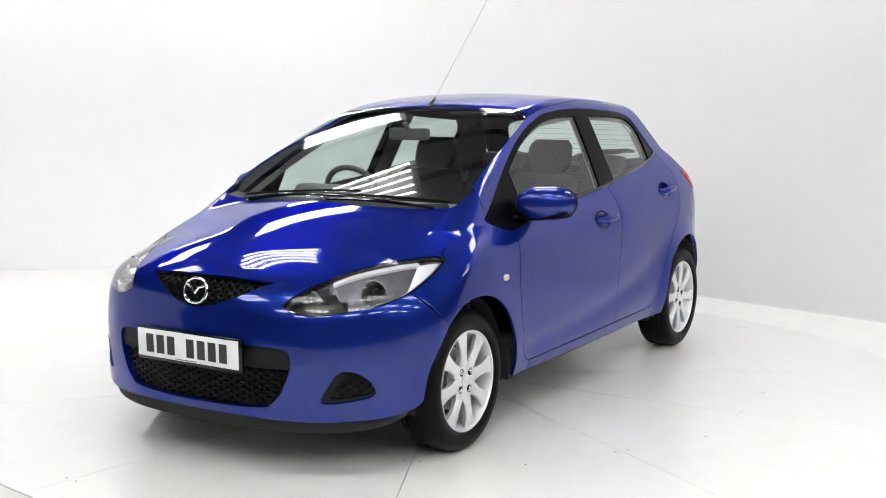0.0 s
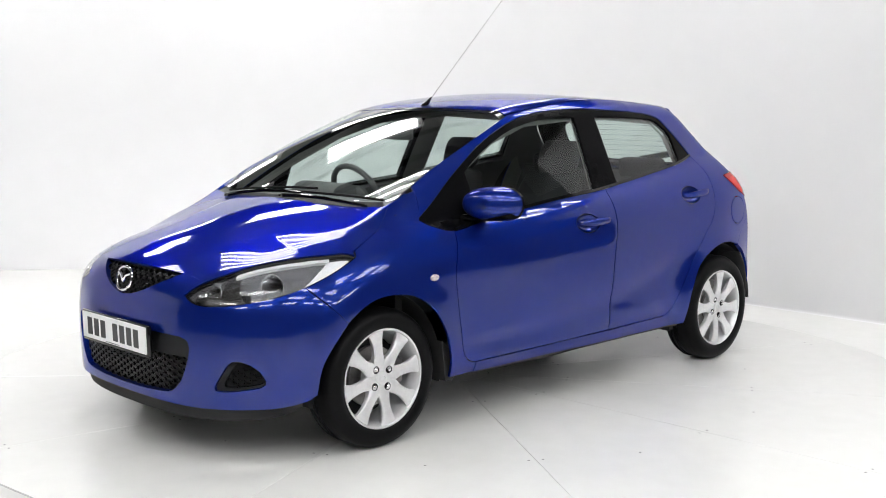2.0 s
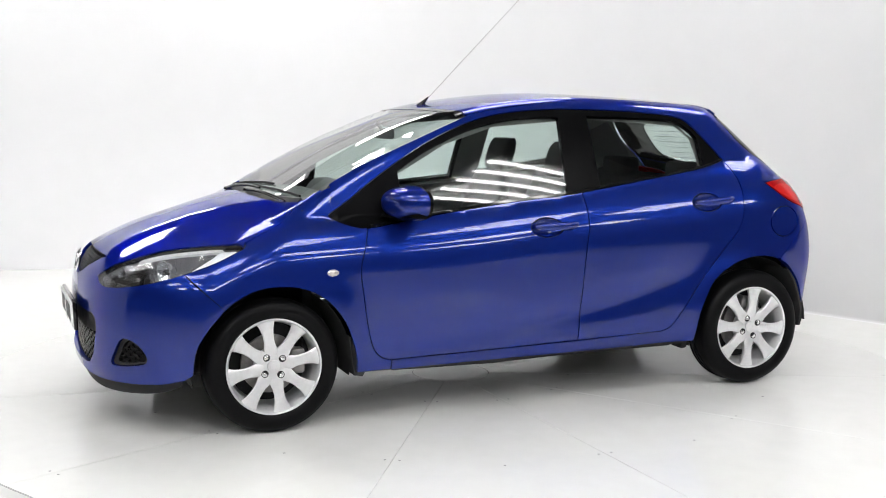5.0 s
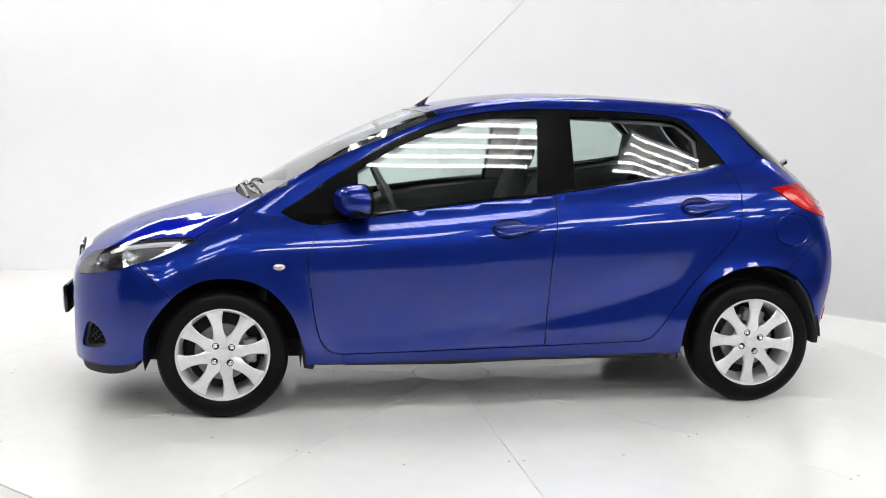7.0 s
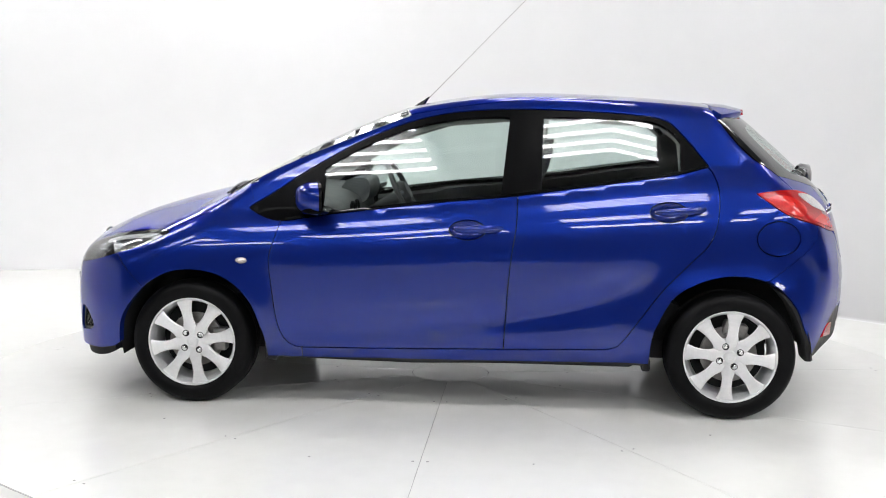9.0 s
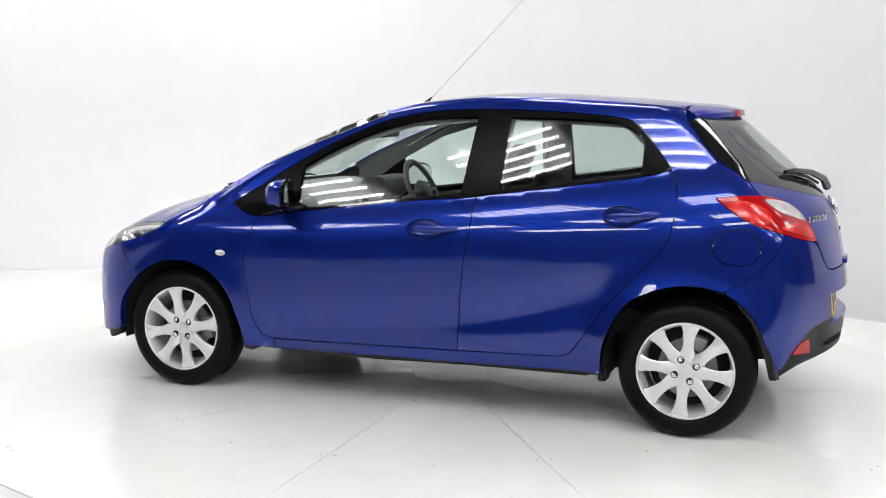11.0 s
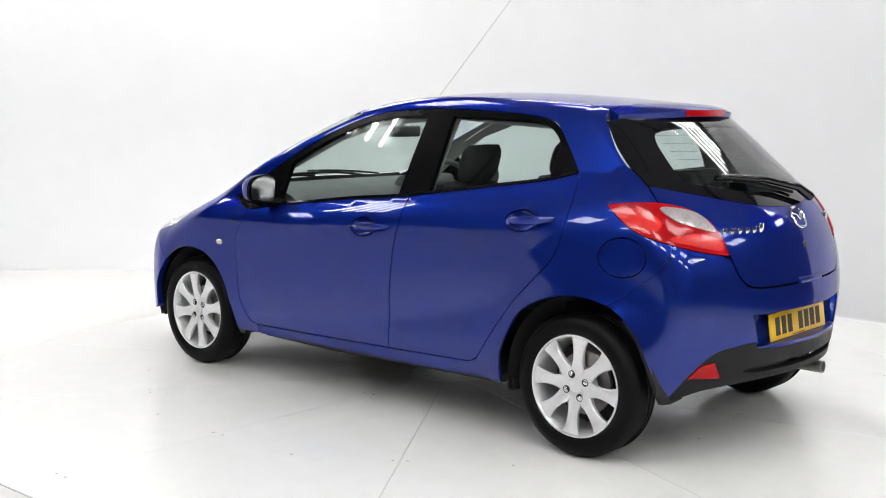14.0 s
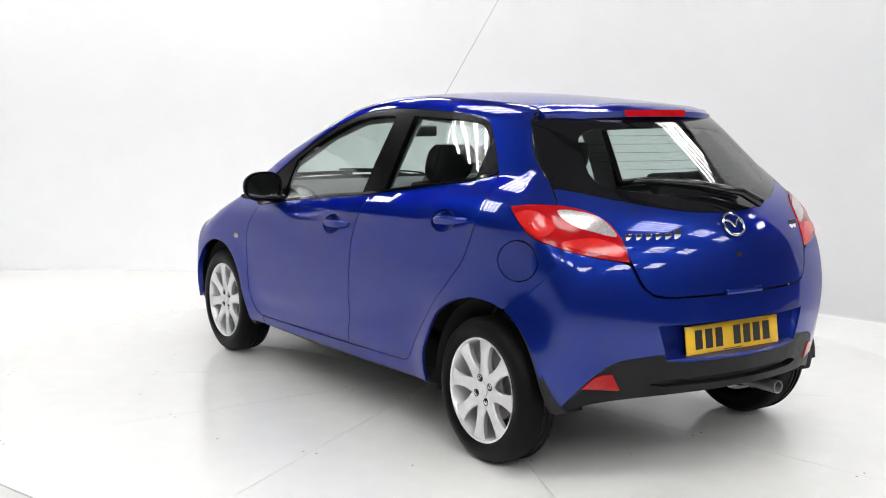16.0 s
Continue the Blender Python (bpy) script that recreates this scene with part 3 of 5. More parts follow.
SEAM_F = min(range(len(head_low_side)), key=lambda i: abs(head_low_side[i][0] - 1.60))
SEAM_R = min(range(len(tail_lamp_side)), key=lambda i: abs(tail_lamp_side[i][0] + 1.625))
TAIL_SEAM = [(-1.617, 0.828), (-1.582, 0.783), (-1.532, 0.738), (-1.47, 0.69), (-1.403, 0.643)]
pillar_foot = [p for p in screen_side if p[0] > 0.97]
fender = (door_edge + [(0.715, 0.238)] + [p for p in arch_f if p[0] < 1.463 and (p[1] > 0.55 or p[0] < 1.3)] + [(1.462, 0.556), (1.52, 0.61)]
          + head_low_side[SEAM_F:] + hood_side[1:] + pillar_foot[1:] + [(0.962, 0.972)] + [p for p in dlo_low if p[0] > 0.83])
both("front_wing", skin(fender, from_side), PAINT, car)

HANDLES = ((-0.090, 0.849, 0.03), (-0.990, 0.941, 0.08))
cups = [ellipse(x + 0.036, z - 0.002, 0.084, 0.044, 30, 1.9) for x, z, _ in HANDLES]
front_door = [p for p in dlo_low if -0.277 < p[0] < 0.816] + split + [(0.4, 0.289)] + door_edge[::-1]
made_fd = skin(front_door, from_side, [cups[0]], gap=0.0026)
rear_door = [p for p in dlo_low if p[0] < -0.277] + rear_edge[::-1] + split[::-1]
made_rd = skin(rear_door, from_side, [cups[1]], gap=0.0026)
side_frame = (screen_side[len(pillar_foot):] + roof_side[1:] + tail_side + tail_lamp_top[:LAMP_CUT][::-1] + tail_lamp_side[SEAM_R:][::-1]
              + soft(TAIL_SEAM) + [p for p in arch_r if p[0] > -1.402][::-1] + [(-0.862, 0.252), (-0.3, 0.244), (0.713, 0.236), (0.713, 0.283), (0.4, 0.287), (-0.224, 0.301)] + rear_edge + dlo_up[::-1] + [(0.962, 0.972)])
both("side_frame", skin(side_frame, from_side, [ellipse(-1.440, 0.829, 0.098, 0.078, 36)]), PAINT, car)
both("fuel_flap", skin(ellipse(-1.440, 0.829, 0.096, 0.076, 36), from_side, lift=0.0005), PAINT, car)
both("sill_underside", skin([(0.70, 0.25), (-0.86, 0.262), (-0.86, 0.228), (-0.1, 0.215), (0.2, 0.205), (0.70, 0.215)], from_side, lift=-0.02, lip=0.06), DARK, car, "black underbody edge")

# side windows: black frames with panes let in
pane_f = soft([(0.628, 0.913), (0.355, 0.947), (0.095, 0.979), (-0.198, 1.005)])[:-1] + [(-0.198, 1.005), (-0.215, 1.2), (-0.228, 1.352)] + soft([(-0.2, 1.357), (-0.033, 1.351), (0.098, 1.333), (0.229, 1.300), (0.361, 1.251), (0.492, 1.191), (0.628, 1.112)])
pane_r = soft([(-0.385, 1.030), (-0.68, 1.071), (-0.938, 1.107), (-1.008, 1.121)]) + [(-1.012, 1.25)] + soft([(-0.985, 1.285), (-0.925, 1.325), (-0.85, 1.342), (-0.69, 1.351), (-0.5, 1.356), (-0.388, 1.358)])
made_frame = skin([p for p in dlo_low][1:] + dlo_up[::-1][1:], from_side, [pane_f, pane_r], lift=-0.004, lip=0.025)
made_pf, made_pr = skin(pane_f, from_side, lift=-0.010, lip=0.0, gap=-0.004), skin(pane_r, from_side, lift=-0.010, lip=0.0, gap=-0.004)
belt_bar = [p for p in dlo_low if p[0] < 0.80]
seal = belt_bar + [(x, z + 0.011) for x, z in belt_bar[::-1]]
made_seal = skin(seal, from_side, lift=0.003, lip=0.008, gap=0.0)


def cup_mesh(c, depth=0.026):
    p, faces, n, tops = skin(c, from_side, cell=0.012, lip=0, gap=0.002)
    q = np.array(c)
    mid, rad = q.mean(0), (q.max(0) - q.min(0)) / 2
    r = np.hypot((p[:, 0] - mid[0]) / rad[0], (p[:, 2] - mid[1]) / rad[1])
    p = p - n * (depth * (1 - np.clip(r, 0, 1) ** 4))[:, None]
    return p, faces, n, 0


def handle_mesh(x, z, tilt):
    """A bowed bar along the door."""
    bm = bmesh.new()
    rows = []
    for i in range(13):
        t = -1 + i / 6
        hx = x - 0.015 - 0.112 * t
        hz = z + 0.006 + math.sin(tilt) * 0.112 * t
        base = from_side([(hx, hz)])[0]
        fat = 0.0175 * (1 - 0.5 * abs(t) ** 3)
        bow = 0.034 * (1 - abs(t) ** 4) + 0.003
        row = []
        for k in range(10):
            a = 2 * math.pi * k / 10
            row.append(bm.verts.new((hx, base[1] + bow - 0.006 + 0.010 * math.cos(a), hz + fat * math.sin(a))))
        rows.append(row)
    for p, q in zip(rows, rows[1:]):
        for k in range(10):
            bm.faces.new((p[k], p[(k + 1) % 10], q[(k + 1) % 10], q[k]))
    bm.faces.new(rows[0]), bm.faces.new(rows[-1])
    return bm


def mirror_bm(bm, s):
    if s < 0:
        for v in bm.verts:
            v.co.y *= -1
    return bm


for s in (1, -1):
    for made, handle, cup in ((made_fd, HANDLES[0], cups[0]), (made_rd, HANDLES[1], cups[1])):
        door = panel("door", made, PAINT, car, "", s)
        part("handle", mirror_bm(handle_mesh(*handle), s), PAINT, door)
        p, f, n, _ = cup_mesh(cup)
        me = bpy.data.meshes.new("handle_cup")
        me.from_pydata([(a, b * s, c) for a, b, c in p], [], [q if s > 0 else q[::-1] for q in f])
        link("handle_cup", me, PAINT, door)
    frame_ob = panel("window_frame", made_frame, TRIM, car, "satin black window frame and pillar", s)
    for made in (made_pf, made_pr):
        ob = panel("side_window", made, GLASS, frame_ob, "green-tinted side window glass", s)
        ob.visible_shadow = False
    panel("waist_seal", made_seal, GLOSS_BLACK, frame_ob, "", s)

# hood, roof, windscreen
hood_front = soft(arc_of(1.0, [(1.92, 0, 0.744), (1.915, 0.16, 0.742), (1.885, 0.31, 0.735)]))
lamp_top_xy = xy(nose(lamp_up))
edge_front = xy(nose(hood_front))
hood_half = edge_front + [p for p in lamp_top_xy if p[0] < 1.865][::-1] + hood_edge + [(1.10, 0.615)] + soft([(1.135, 0.5), (1.17, 0.35), (1.195, 0.15), (1.2, 0.0)])
hood_all = hood_half + [(x, -y) for x, y in hood_half[::-1]][1:-1]
panel("bonnet", skin(hood_all, from_top, cell=0.022), PAINT, car)


def mirrored(half):
    return half + [(a, -b) for a, b in half[::-1] if abs(b) > 1e-6]


roof_half = soft([(0.300, 0.0), (0.295, 0.2), (0.272, 0.42), (0.245, 0.53)]) + roof_edge[1:] + [(-1.165, 0.3), (-1.168, 0.0)]
panel("roof", skin(mirrored(roof_half), from_top, cell=0.03), PAINT, car)
screen_half = soft([(1.150, 0.0), (1.135, 0.2), (1.11, 0.4), (1.07, 0.60), (1.05, 0.638)]) + screen_edge[3:-1] + soft([(0.252, 0.533), (0.277, 0.42), (0.300, 0.2), (0.305, 0.0)])
p, f, n, tops = skin(mirrored(screen_half), from_top, cell=0.03, lip=0)
slope = (glass_z(p[:, 0] + 0.01) - glass_z(p[:, 0] - 0.01)) / 0.02
n = np.stack([-slope, 0.22 * p[:, 1], np.ones(len(p))], 1)
n /= np.linalg.norm(n, axis=1, keepdims=True)
ws = panel("windscreen", (p, f, n, tops), SCREEN, car, "large raked green-tinted windscreen", smooth_glass=True)
ws.visible_shadow = False
panel("screen_band", skin(soft([(0.252, 0.533), (0.277, 0.42), (0.300, 0.2), (0.305, 0.0), (0.300, -0.2), (0.277, -0.42), (0.252, -0.533)]) + soft([(0.292, -0.538), (0.306, -0.42), (0.33, -0.2), (0.335, 0.0), (0.33, 0.2), (0.306, 0.42), (0.292, 0.538)]), from_top, lift=0.0015, lip=0, gap=0.0), GLOSS_BLACK, ws, "black border of the glass")
corner_top = soft([(1.20, 0.662), (1.31, 0.705), (1.31, 0.738), (1.215, 0.732), (1.10, 0.732), (0.96, 0.715), (0.935, 0.668), (1.0, 0.652), (1.065, 0.638), (1.105, 0.622), (1.14, 0.642)], closed=True, per=3)
both("scuttle_corner", skin(corner_top, from_top, lift=-0.0035, lip=0, cell=0.02), PAINT, car)
cowl_half = soft([(1.196, 0.0), (1.19, 0.15), (1.166, 0.35), (1.131, 0.5), (1.105, 0.600), (1.092, 0.622)]) + soft([(1.062, 0.590), (1.080, 0.52), (1.115, 0.35), (1.135, 0.15), (1.14, 0.0)])
panel("cowl", skin(mirrored(cowl_half), from_top, lift=-0.007, lip=0.03), PLASTIC, car, "black plastic scuttle under the wipers")

# nose
fog = soft(arc_of(1.0, [(1.882, 0.548, 0.302), (1.858, 0.565, 0.37), (1.832, 0.595, 0.420), (1.80, 0.64, 0.417), (1.772, 0.685, 0.385), (1.760, 0.705, 0.335), (1.80, 0.655, 0.312)]), closed=True, per=4)
intake_half = soft(arc_of(1.0, [(1.98, 0.0, 0.505), (1.97, 0.25, 0.506), (1.955, 0.40, 0.503)]))[:-1] + soft(arc_of(1.0, [(1.955, 0.40, 0.503), (1.95, 0.443, 0.485), (1.95, 0.446, 0.43), (1.945, 0.40, 0.33), (1.95, 0.345, 0.277)])) + soft(arc_of(1.0, [(1.955, 0.31, 0.270), (1.965, 0.15, 0.262), (1.97, 0, 0.26)]))


def mirror_arc(half):
    return half + [(-a, b) for a, b in half[::-1] if abs(a) > 1e-6]


intake = mirror_arc(intake_half)
grille_low = soft(arc_of(1.0, [(1.96, 0.0, 0.628), (1.955, 0.07, 0.637), (1.945, 0.16, 0.667), (1.91, 0.27, 0.716), (1.885, 0.315, 0.735)]))
corner = [p for p in lamp_up if p[1] < 0.735]
arch_nose = arc_side([(1.462, 0.556), (1.54, 0.464), (1.581, 0.385), (1.592, 0.285)], 1.0)
nose_half = (grille_low + corner + lamp_low[:SEAM_F + 1]
             + arc_side([(1.52, 0.61)], 1.0) + soft(arch_nose) + soft([(arch_nose[-1][0] - 0.03, 0.262), (0.7, 0.238), (0.45, 0.226), (0.2, 0.228), (0.0, 0.229)]))
fog_r = [(-a, b) for a, b in fog]
bumper = panel("front_bumper", skin(mirror_arc(nose_half), nose, [intake, fog, fog_r], cell=0.02, lip=0.03, gap=0.0005), PAINT, car)
lip_half = soft([(0.0, 0.236), (0.2, 0.235), (0.45, 0.233), (0.7, 0.245), (0.80, 0.262)]) + soft([(0.80, 0.225), (0.7, 0.190), (0.45, 0.165), (0.2, 0.16), (0.0, 0.16)])
panel("air_dam", skin(mirror_arc(lip_half), nose, lift=-0.022, lip=0.05), DARK, car, "black plastic lip under the front bumper")


def honeycomb(name, outline, project, lift, w, h, parent, deep=0.018):
    """A backing and many hexagon cells of thin walls inside an outline on the body."""
    back = panel(name, skin(outline, project, lift=lift - deep, lip=0, gap=-0.012), DARK, parent)
    lo, hi = np.min(outline, 0), np.max(outline, 0)
    q, faces = [], []
    row, z = 0, lo[1]
    shrunk = inset(outline, 0.002)
    while z < hi[1] + h:
        a = lo[0] + (w / 2 if row % 2 else 0)
        while a < hi[0] + w:
            hexa = [(a + w * 0.5 * dx, z + h * dz) for dx, dz in ((-0.62, 0.5), (0.62, 0.5), (1.0, 0), (0.62, -0.5), (-0.62, -0.5), (-1.0, 0))]
            inn = [(a + (u - a) * 0.80, z + (v - z) * 0.76) for u, v in hexa]
            if within(shrunk, np.array(hexa)).sum() >= 4:
                q += hexa + inn
                k = len(q) - 12
                faces += [(k + i, k + (i + 1) % 6, k + 6 + (i + 1) % 6, k + 6 + i) for i in range(6)]
            a += w
        z += h * 0.5
        row += 1
    if not q:
        return back
    p = project(np.array(q))
    n = grad(p)
    p = p + n * lift
    deeper = p - n * deep * 0.8
    m = len(p)
    walls = []
    for i in range(0, m, 12):
        walls += [(i + 6 + k, i + 6 + (k + 1) % 6, m + i + 6 + (k + 1) % 6, m + i + 6 + k) for k in range(6)]
    me = bpy.data.meshes.new("mesh_insert")
    me.from_pydata([tuple(v) for v in np.vstack([p, deeper])], [], faces + walls)
    link("mesh_insert", me, GRILLE_BLACK, back, smooth=0)
    return back


grille = [p for p in mirror_arc(grille_low[:-1] + hood_front[::-1])]
honeycomb("upper_grille", grille, nose, -0.014, 0.040, 0.026, car)
z_cut = 0.420
mesh_half = [p for p in intake_half if p[1] < z_cut]
mesh_out = mirror_arc([(0.0, z_cut), (0.3, z_cut), (mesh_half[0][0], z_cut)] + mesh_half)
honeycomb("lower_grille", mesh_out, nose, -0.022, 0.050, 0.027, car)
top_half = [p for p in intake_half if p[1] >= z_cut] + [(mesh_half[0][0], z_cut), (0.3, z_cut), (0.0, z_cut)]
panel("plate_band", skin(mirror_arc(top_half), nose, lift=-0.012, lip=0.012), PLASTIC, car, "black plastic band behind the number plate")
for f in (fog, fog_r):
    mid = np.mean(f, 0)
    ob = panel("fog_grille", skin(f, nose, lift=-0.03, lip=0), DARK, car)
    inner = [tuple(mid + (np.array(p) - mid) * 0.80 + np.array([0.014 * np.sign(mid[0]), 0.004])) for p in f]
    honeycomb("fog_insert", inner, nose, -0.016, 0.040, 0.026, ob)
    ringp = [tuple(p) for p in f]
    panel("fog_surround", skin(ringp, nose, [inner], lift=-0.012, lip=0.02, gap=0.001), PLASTIC, ob)


def ring_mesh(bm, outline3, r):
    """A closed round bar through points."""
    p = [Vector(q) for q in outline3]
    n = len(p)
    rings = []
    c = sum(p, Vector()) / n
    for i in range(n):
        d = (p[(i + 1) % n] - p[i - 1]).normalized()
        a = (p[i] - c).normalized()
        a = (a - d * a.dot(d)).normalized()
        b = d.cross(a)
        rings.append([bm.verts.new(p[i] + r * (math.cos(t) * a + math.sin(t) * b)) for t in [2 * math.pi * k / 8 for k in range(8)]])
    for i in range(n):
        a, b = rings[i], rings[(i + 1) % n]
        for k in range(8):
            bm.faces.new((a[k], a[(k + 1) % 8], b[(k + 1) % 8], b[k]))
    return bm


def badge(name, m, size, parent):
    """A plain chrome oval with a raised chevron bar."""
    bm = bmesh.new()
    ring_mesh(bm, [(m @ Vector((0, a, b))) for a, b in ellipse(0, 0, size, size * 0.86, 36, 2.3)], size * 0.11)
    for s in (-1, 1):
        tube(bm, [m @ Vector((0.004, 0, -size * 0.22)), m @ Vector((0.006, s * size * 0.35, size * 0.22)), m @ Vector((0.003, s * size * 0.88, size * 0.40))], size * 0.10, 8)
    part(name, bm, CHROME, parent, "plain chrome oval badge")


badge("front_badge", pose(1.962, 0, 0.690, 0, -14, 0), 0.056, car)
p0 = from_back([(0.0, 0.955)])
n0 = grad(p0)[0]
lean_back = math.degrees(math.atan2(n0[2], -n0[0]))
badge("rear_badge", Matrix.Translation(tuple(p0[0] + n0 * 0.009)) @ pose(0, 0, 0, 0, 0, 180) @ pose(0, 0, 0, 0, -lean_back, 0), 0.052, car)


def lens_set(s):
    """A headlamp: bezel bowl, two reflectors, bulb, indicator and clear cover."""
    outline = lamp_low[:-1] + lamp_up[:-1]
    hull = panel("headlamp", skin(outline, nose, lift=-0.11, lip=-0.105, cell=0.02), LAMP_BOWL, car, "clear headlamp with chrome reflector", s)
    cover = panel("cover", skin(outline, nose, lift=0.001, lip=0.004, cell=0.02), COVER, hull, "", s)
    cover.visible_shadow = False
    rim = skin(outline, nose, [inset(outline, 0.0045)], lift=-0.004, lip=0.02, gap=0.001)
    panel("lamp_rim", rim, GLOSS_BLACK, hull, "", s)
    for (a, h, r) in ((0.675, 0.697, 0.049), (0.462, 0.674, 0.033)):
        bm = bmesh.new()
        on = nose([(a, h)])[0]
        x, y, z = on[0] - 0.058, on[1] - 0.042, h
        m = pose(x, y, z, 0, 0, -90) @ pose(0, 0, 0, 0, 0, 22)
        lathe(bm, [(r * 0.22, -0.05), (r * 0.55, -0.035), (r * 0.85, -0.012), (r, 0.008), (r * 1.08, 0.008)], 32, "y", m)
        part("reflector", mirror_bm(bm, s), LAMP_SILVER, hull)
        bm = bmesh.new()
        lathe(bm, [(0.001, 0.004), (r * 0.20, 0.002), (r * 0.28, -0.012), (r * 0.28, -0.05)], 16, "y", m)
        part("bulb_cap", mirror_bm(bm, s), LAMP_GREY, hull, "dark bulb shield")
        # fluted ribs across the upper half of the bowl
        for k in range(7):
            a0 = math.radians(30 + 20 * k)
            bm = tube(bmesh.new(), [m @ Vector((r * q * math.cos(a0), h, r * q * math.sin(a0))) for q, h in ((0.45, -0.036), (0.7, -0.022), (0.96, 0.004))], 0.0022, 6)
            part("flute", mirror_bm(bm, s), CHROME, hull)
    inner_end = [p for p in lamp_low if p[0] < 0.62] + [p for p in lamp_up if p[0] < 0.55]
    panel("lamp_bezel", skin(inset(inner_end, 0.012), nose, lift=-0.060, lip=0.03), LAMP_GREY, hull, "dark grey lamp bezel", s)
    # bright wedge at the outer end
    wedge = [p for p in lamp_low if p[0] > 0.745][:-1] + [p for p in lamp_up if p[0] > 0.86][:-1]
    wedge = inset(wedge, 0.010)
    panel("indicator", skin(wedge, nose, lift=-0.022, lip=0.02), LAMP_CLEAR, hull, "bright indicator chamber", s)
    # brow: the chrome blade's gleam is put into a pale matt colour
    strip = lamp_up[14:-16] + [(a, b - 0.018) for a, b in lamp_up[14:-16][::-1]]
    panel("brow", skin(strip, nose, lift=-0.018, lip=0.012, gap=0.004), LAMP_CLEAR, hull, "", s)


lens_set(1)
lens_set(-1)
for s in (1, -1):
    q = from_side([(0.992, 0.690)])[0]
    bm = bmesh.new()
    bmesh.ops.create_uvsphere(bm, u_segments=20, v_segments=10, radius=1, matrix=Matrix.Translation((q[0], s * (q[1] - 0.002), q[2])) @ Matrix.Diagonal((0.028, 0.010, 0.0155, 1)))
    part("side_repeater", bm, CLEAR_LENS, car, "small clear oval side indicator")

# tail
hatch_low_half = [(0.0, 0.704), (0.25, 0.704), (0.365, 0.706)] + soft([(0.417, 0.718), (0.453, 0.754), (0.484, 0.836)]) + [p for p in lamp_top_yz[LAMP_CUT:] if p[1] > 0.845][::-1]
glass_low = soft([(0.625, 1.100), (0.52, 1.075), (0.35, 1.038), (0.18, 1.012), (0.0, 1.003)])
hatch_half = hatch_low_half + glass_low


def mirror_back(half):
    return half + [(-a, b) for a, b in half[::-1] if abs(a) > 1e-6]


hatch = panel("tailgate", skin(mirror_back(hatch_half), from_back, cell=0.022), PAINT, car)
rg_half = [(0.0, 1.372), (0.25, 1.370), (0.45, 1.362), (0.527, 1.348)] + soft([(0.535, 1.33), (0.582, 1.23), (0.624, 1.112)]) + glass_low
rg = mirror_back(rg_half)
clear = mirror_back(soft([(0.0, 1.328), (0.25, 1.322), (0.37, 1.308), (0.425, 1.27), (0.462, 1.18), (0.470, 1.135), (0.44, 1.103), (0.25, 1.072), (0.0, 1.060)]))
g1 = panel("rear_window", skin(clear, from_back, lift=0.0005, lip=0.0, cell=0.03, gap=0), GLASS, hatch, "green-tinted rear window with heating wires")
g1.visible_shadow = False
panel("window_border", skin(rg, from_back, [clear], lift=0.0005, lip=0.01, gap=0), GLOSS_BLACK, hatch, "gloss black border of the rear glass")
wires = bmesh.new()
for k in range(7):
    z = 1.10 + 0.032 * k
    q = from_back([(-0.40 + 0.1 * i, z) for i in range(9)])
    tube(wires, [(a + 0.006, b, c) for a, b, c in q], 0.0007, 4)
part("heating_wires", wires, GLOSS_BLACK, hatch)


def spoiler_mesh():
    bm = bmesh.new()
    rows = []
    for i in range(25):
        y = -0.475 + 0.95 * i / 24
        edge = abs(y) / 0.475
        g = from_back([(y, 1.366)])[0]
        a = from_top([(-1.10 + 0.0 * y, y * 0.92)])[0]
        zr = from_top([(-1.168, min(max(y, -0.455), 0.455))])[0][2]
        tip = g[0] - 0.018 * (1 - edge ** 4) - 0.004
        drop = 0.018 * edge ** 2
        sec = [(-1.166, zr - 0.004), (-1.172, zr + 0.002), ((-1.172 + tip) / 2, zr - 0.004 - drop * 0.3), (tip + 0.02, 1.402 - drop), (tip, 1.392 - drop), (tip + 0.006, 1.368 - drop), (tip + 0.05, 1.362 - drop), (-1.166, 1.355 - drop)]
        rows.append([bm.verts.new((x, y, z)) for x, z in sec])
    for p, q in zip(rows, rows[1:]):
        for k in range(len(p)):
            j = (k + 1) % len(p)
            bm.faces.new((p[k], p[j], q[j], q[k]))
    bm.faces.new(rows[0]), bm.faces.new(rows[-1])
    return bm


spoiler = part("spoiler", spoiler_mesh(), PAINT, car)
g0 = from_back([(0.0, 1.366)])[0]
bm = bmesh.new()
for_rows = []
for i in range(13):
    y = -0.17 + 0.34 * i / 12
    g = from_back([(y, 1.366)])[0]
    tip = g[0] - 0.0185
    for_rows.append([bm.verts.new((x, y, z)) for x, z in ((tip - 0.003, 1.396), (tip - 0.006, 1.369), (tip + 0.03, 1.369), (tip + 0.03, 1.396))])
for p, q in zip(for_rows, for_rows[1:]):
    for k in range(4):
        bm.faces.new((p[k], p[(k + 1) % 4], q[(k + 1) % 4], q[k]))
bm.faces.new(for_rows[0]), bm.faces.new(for_rows[-1])
part("brake_light", bm, RED_LENS, spoiler, "red high-level brake light")

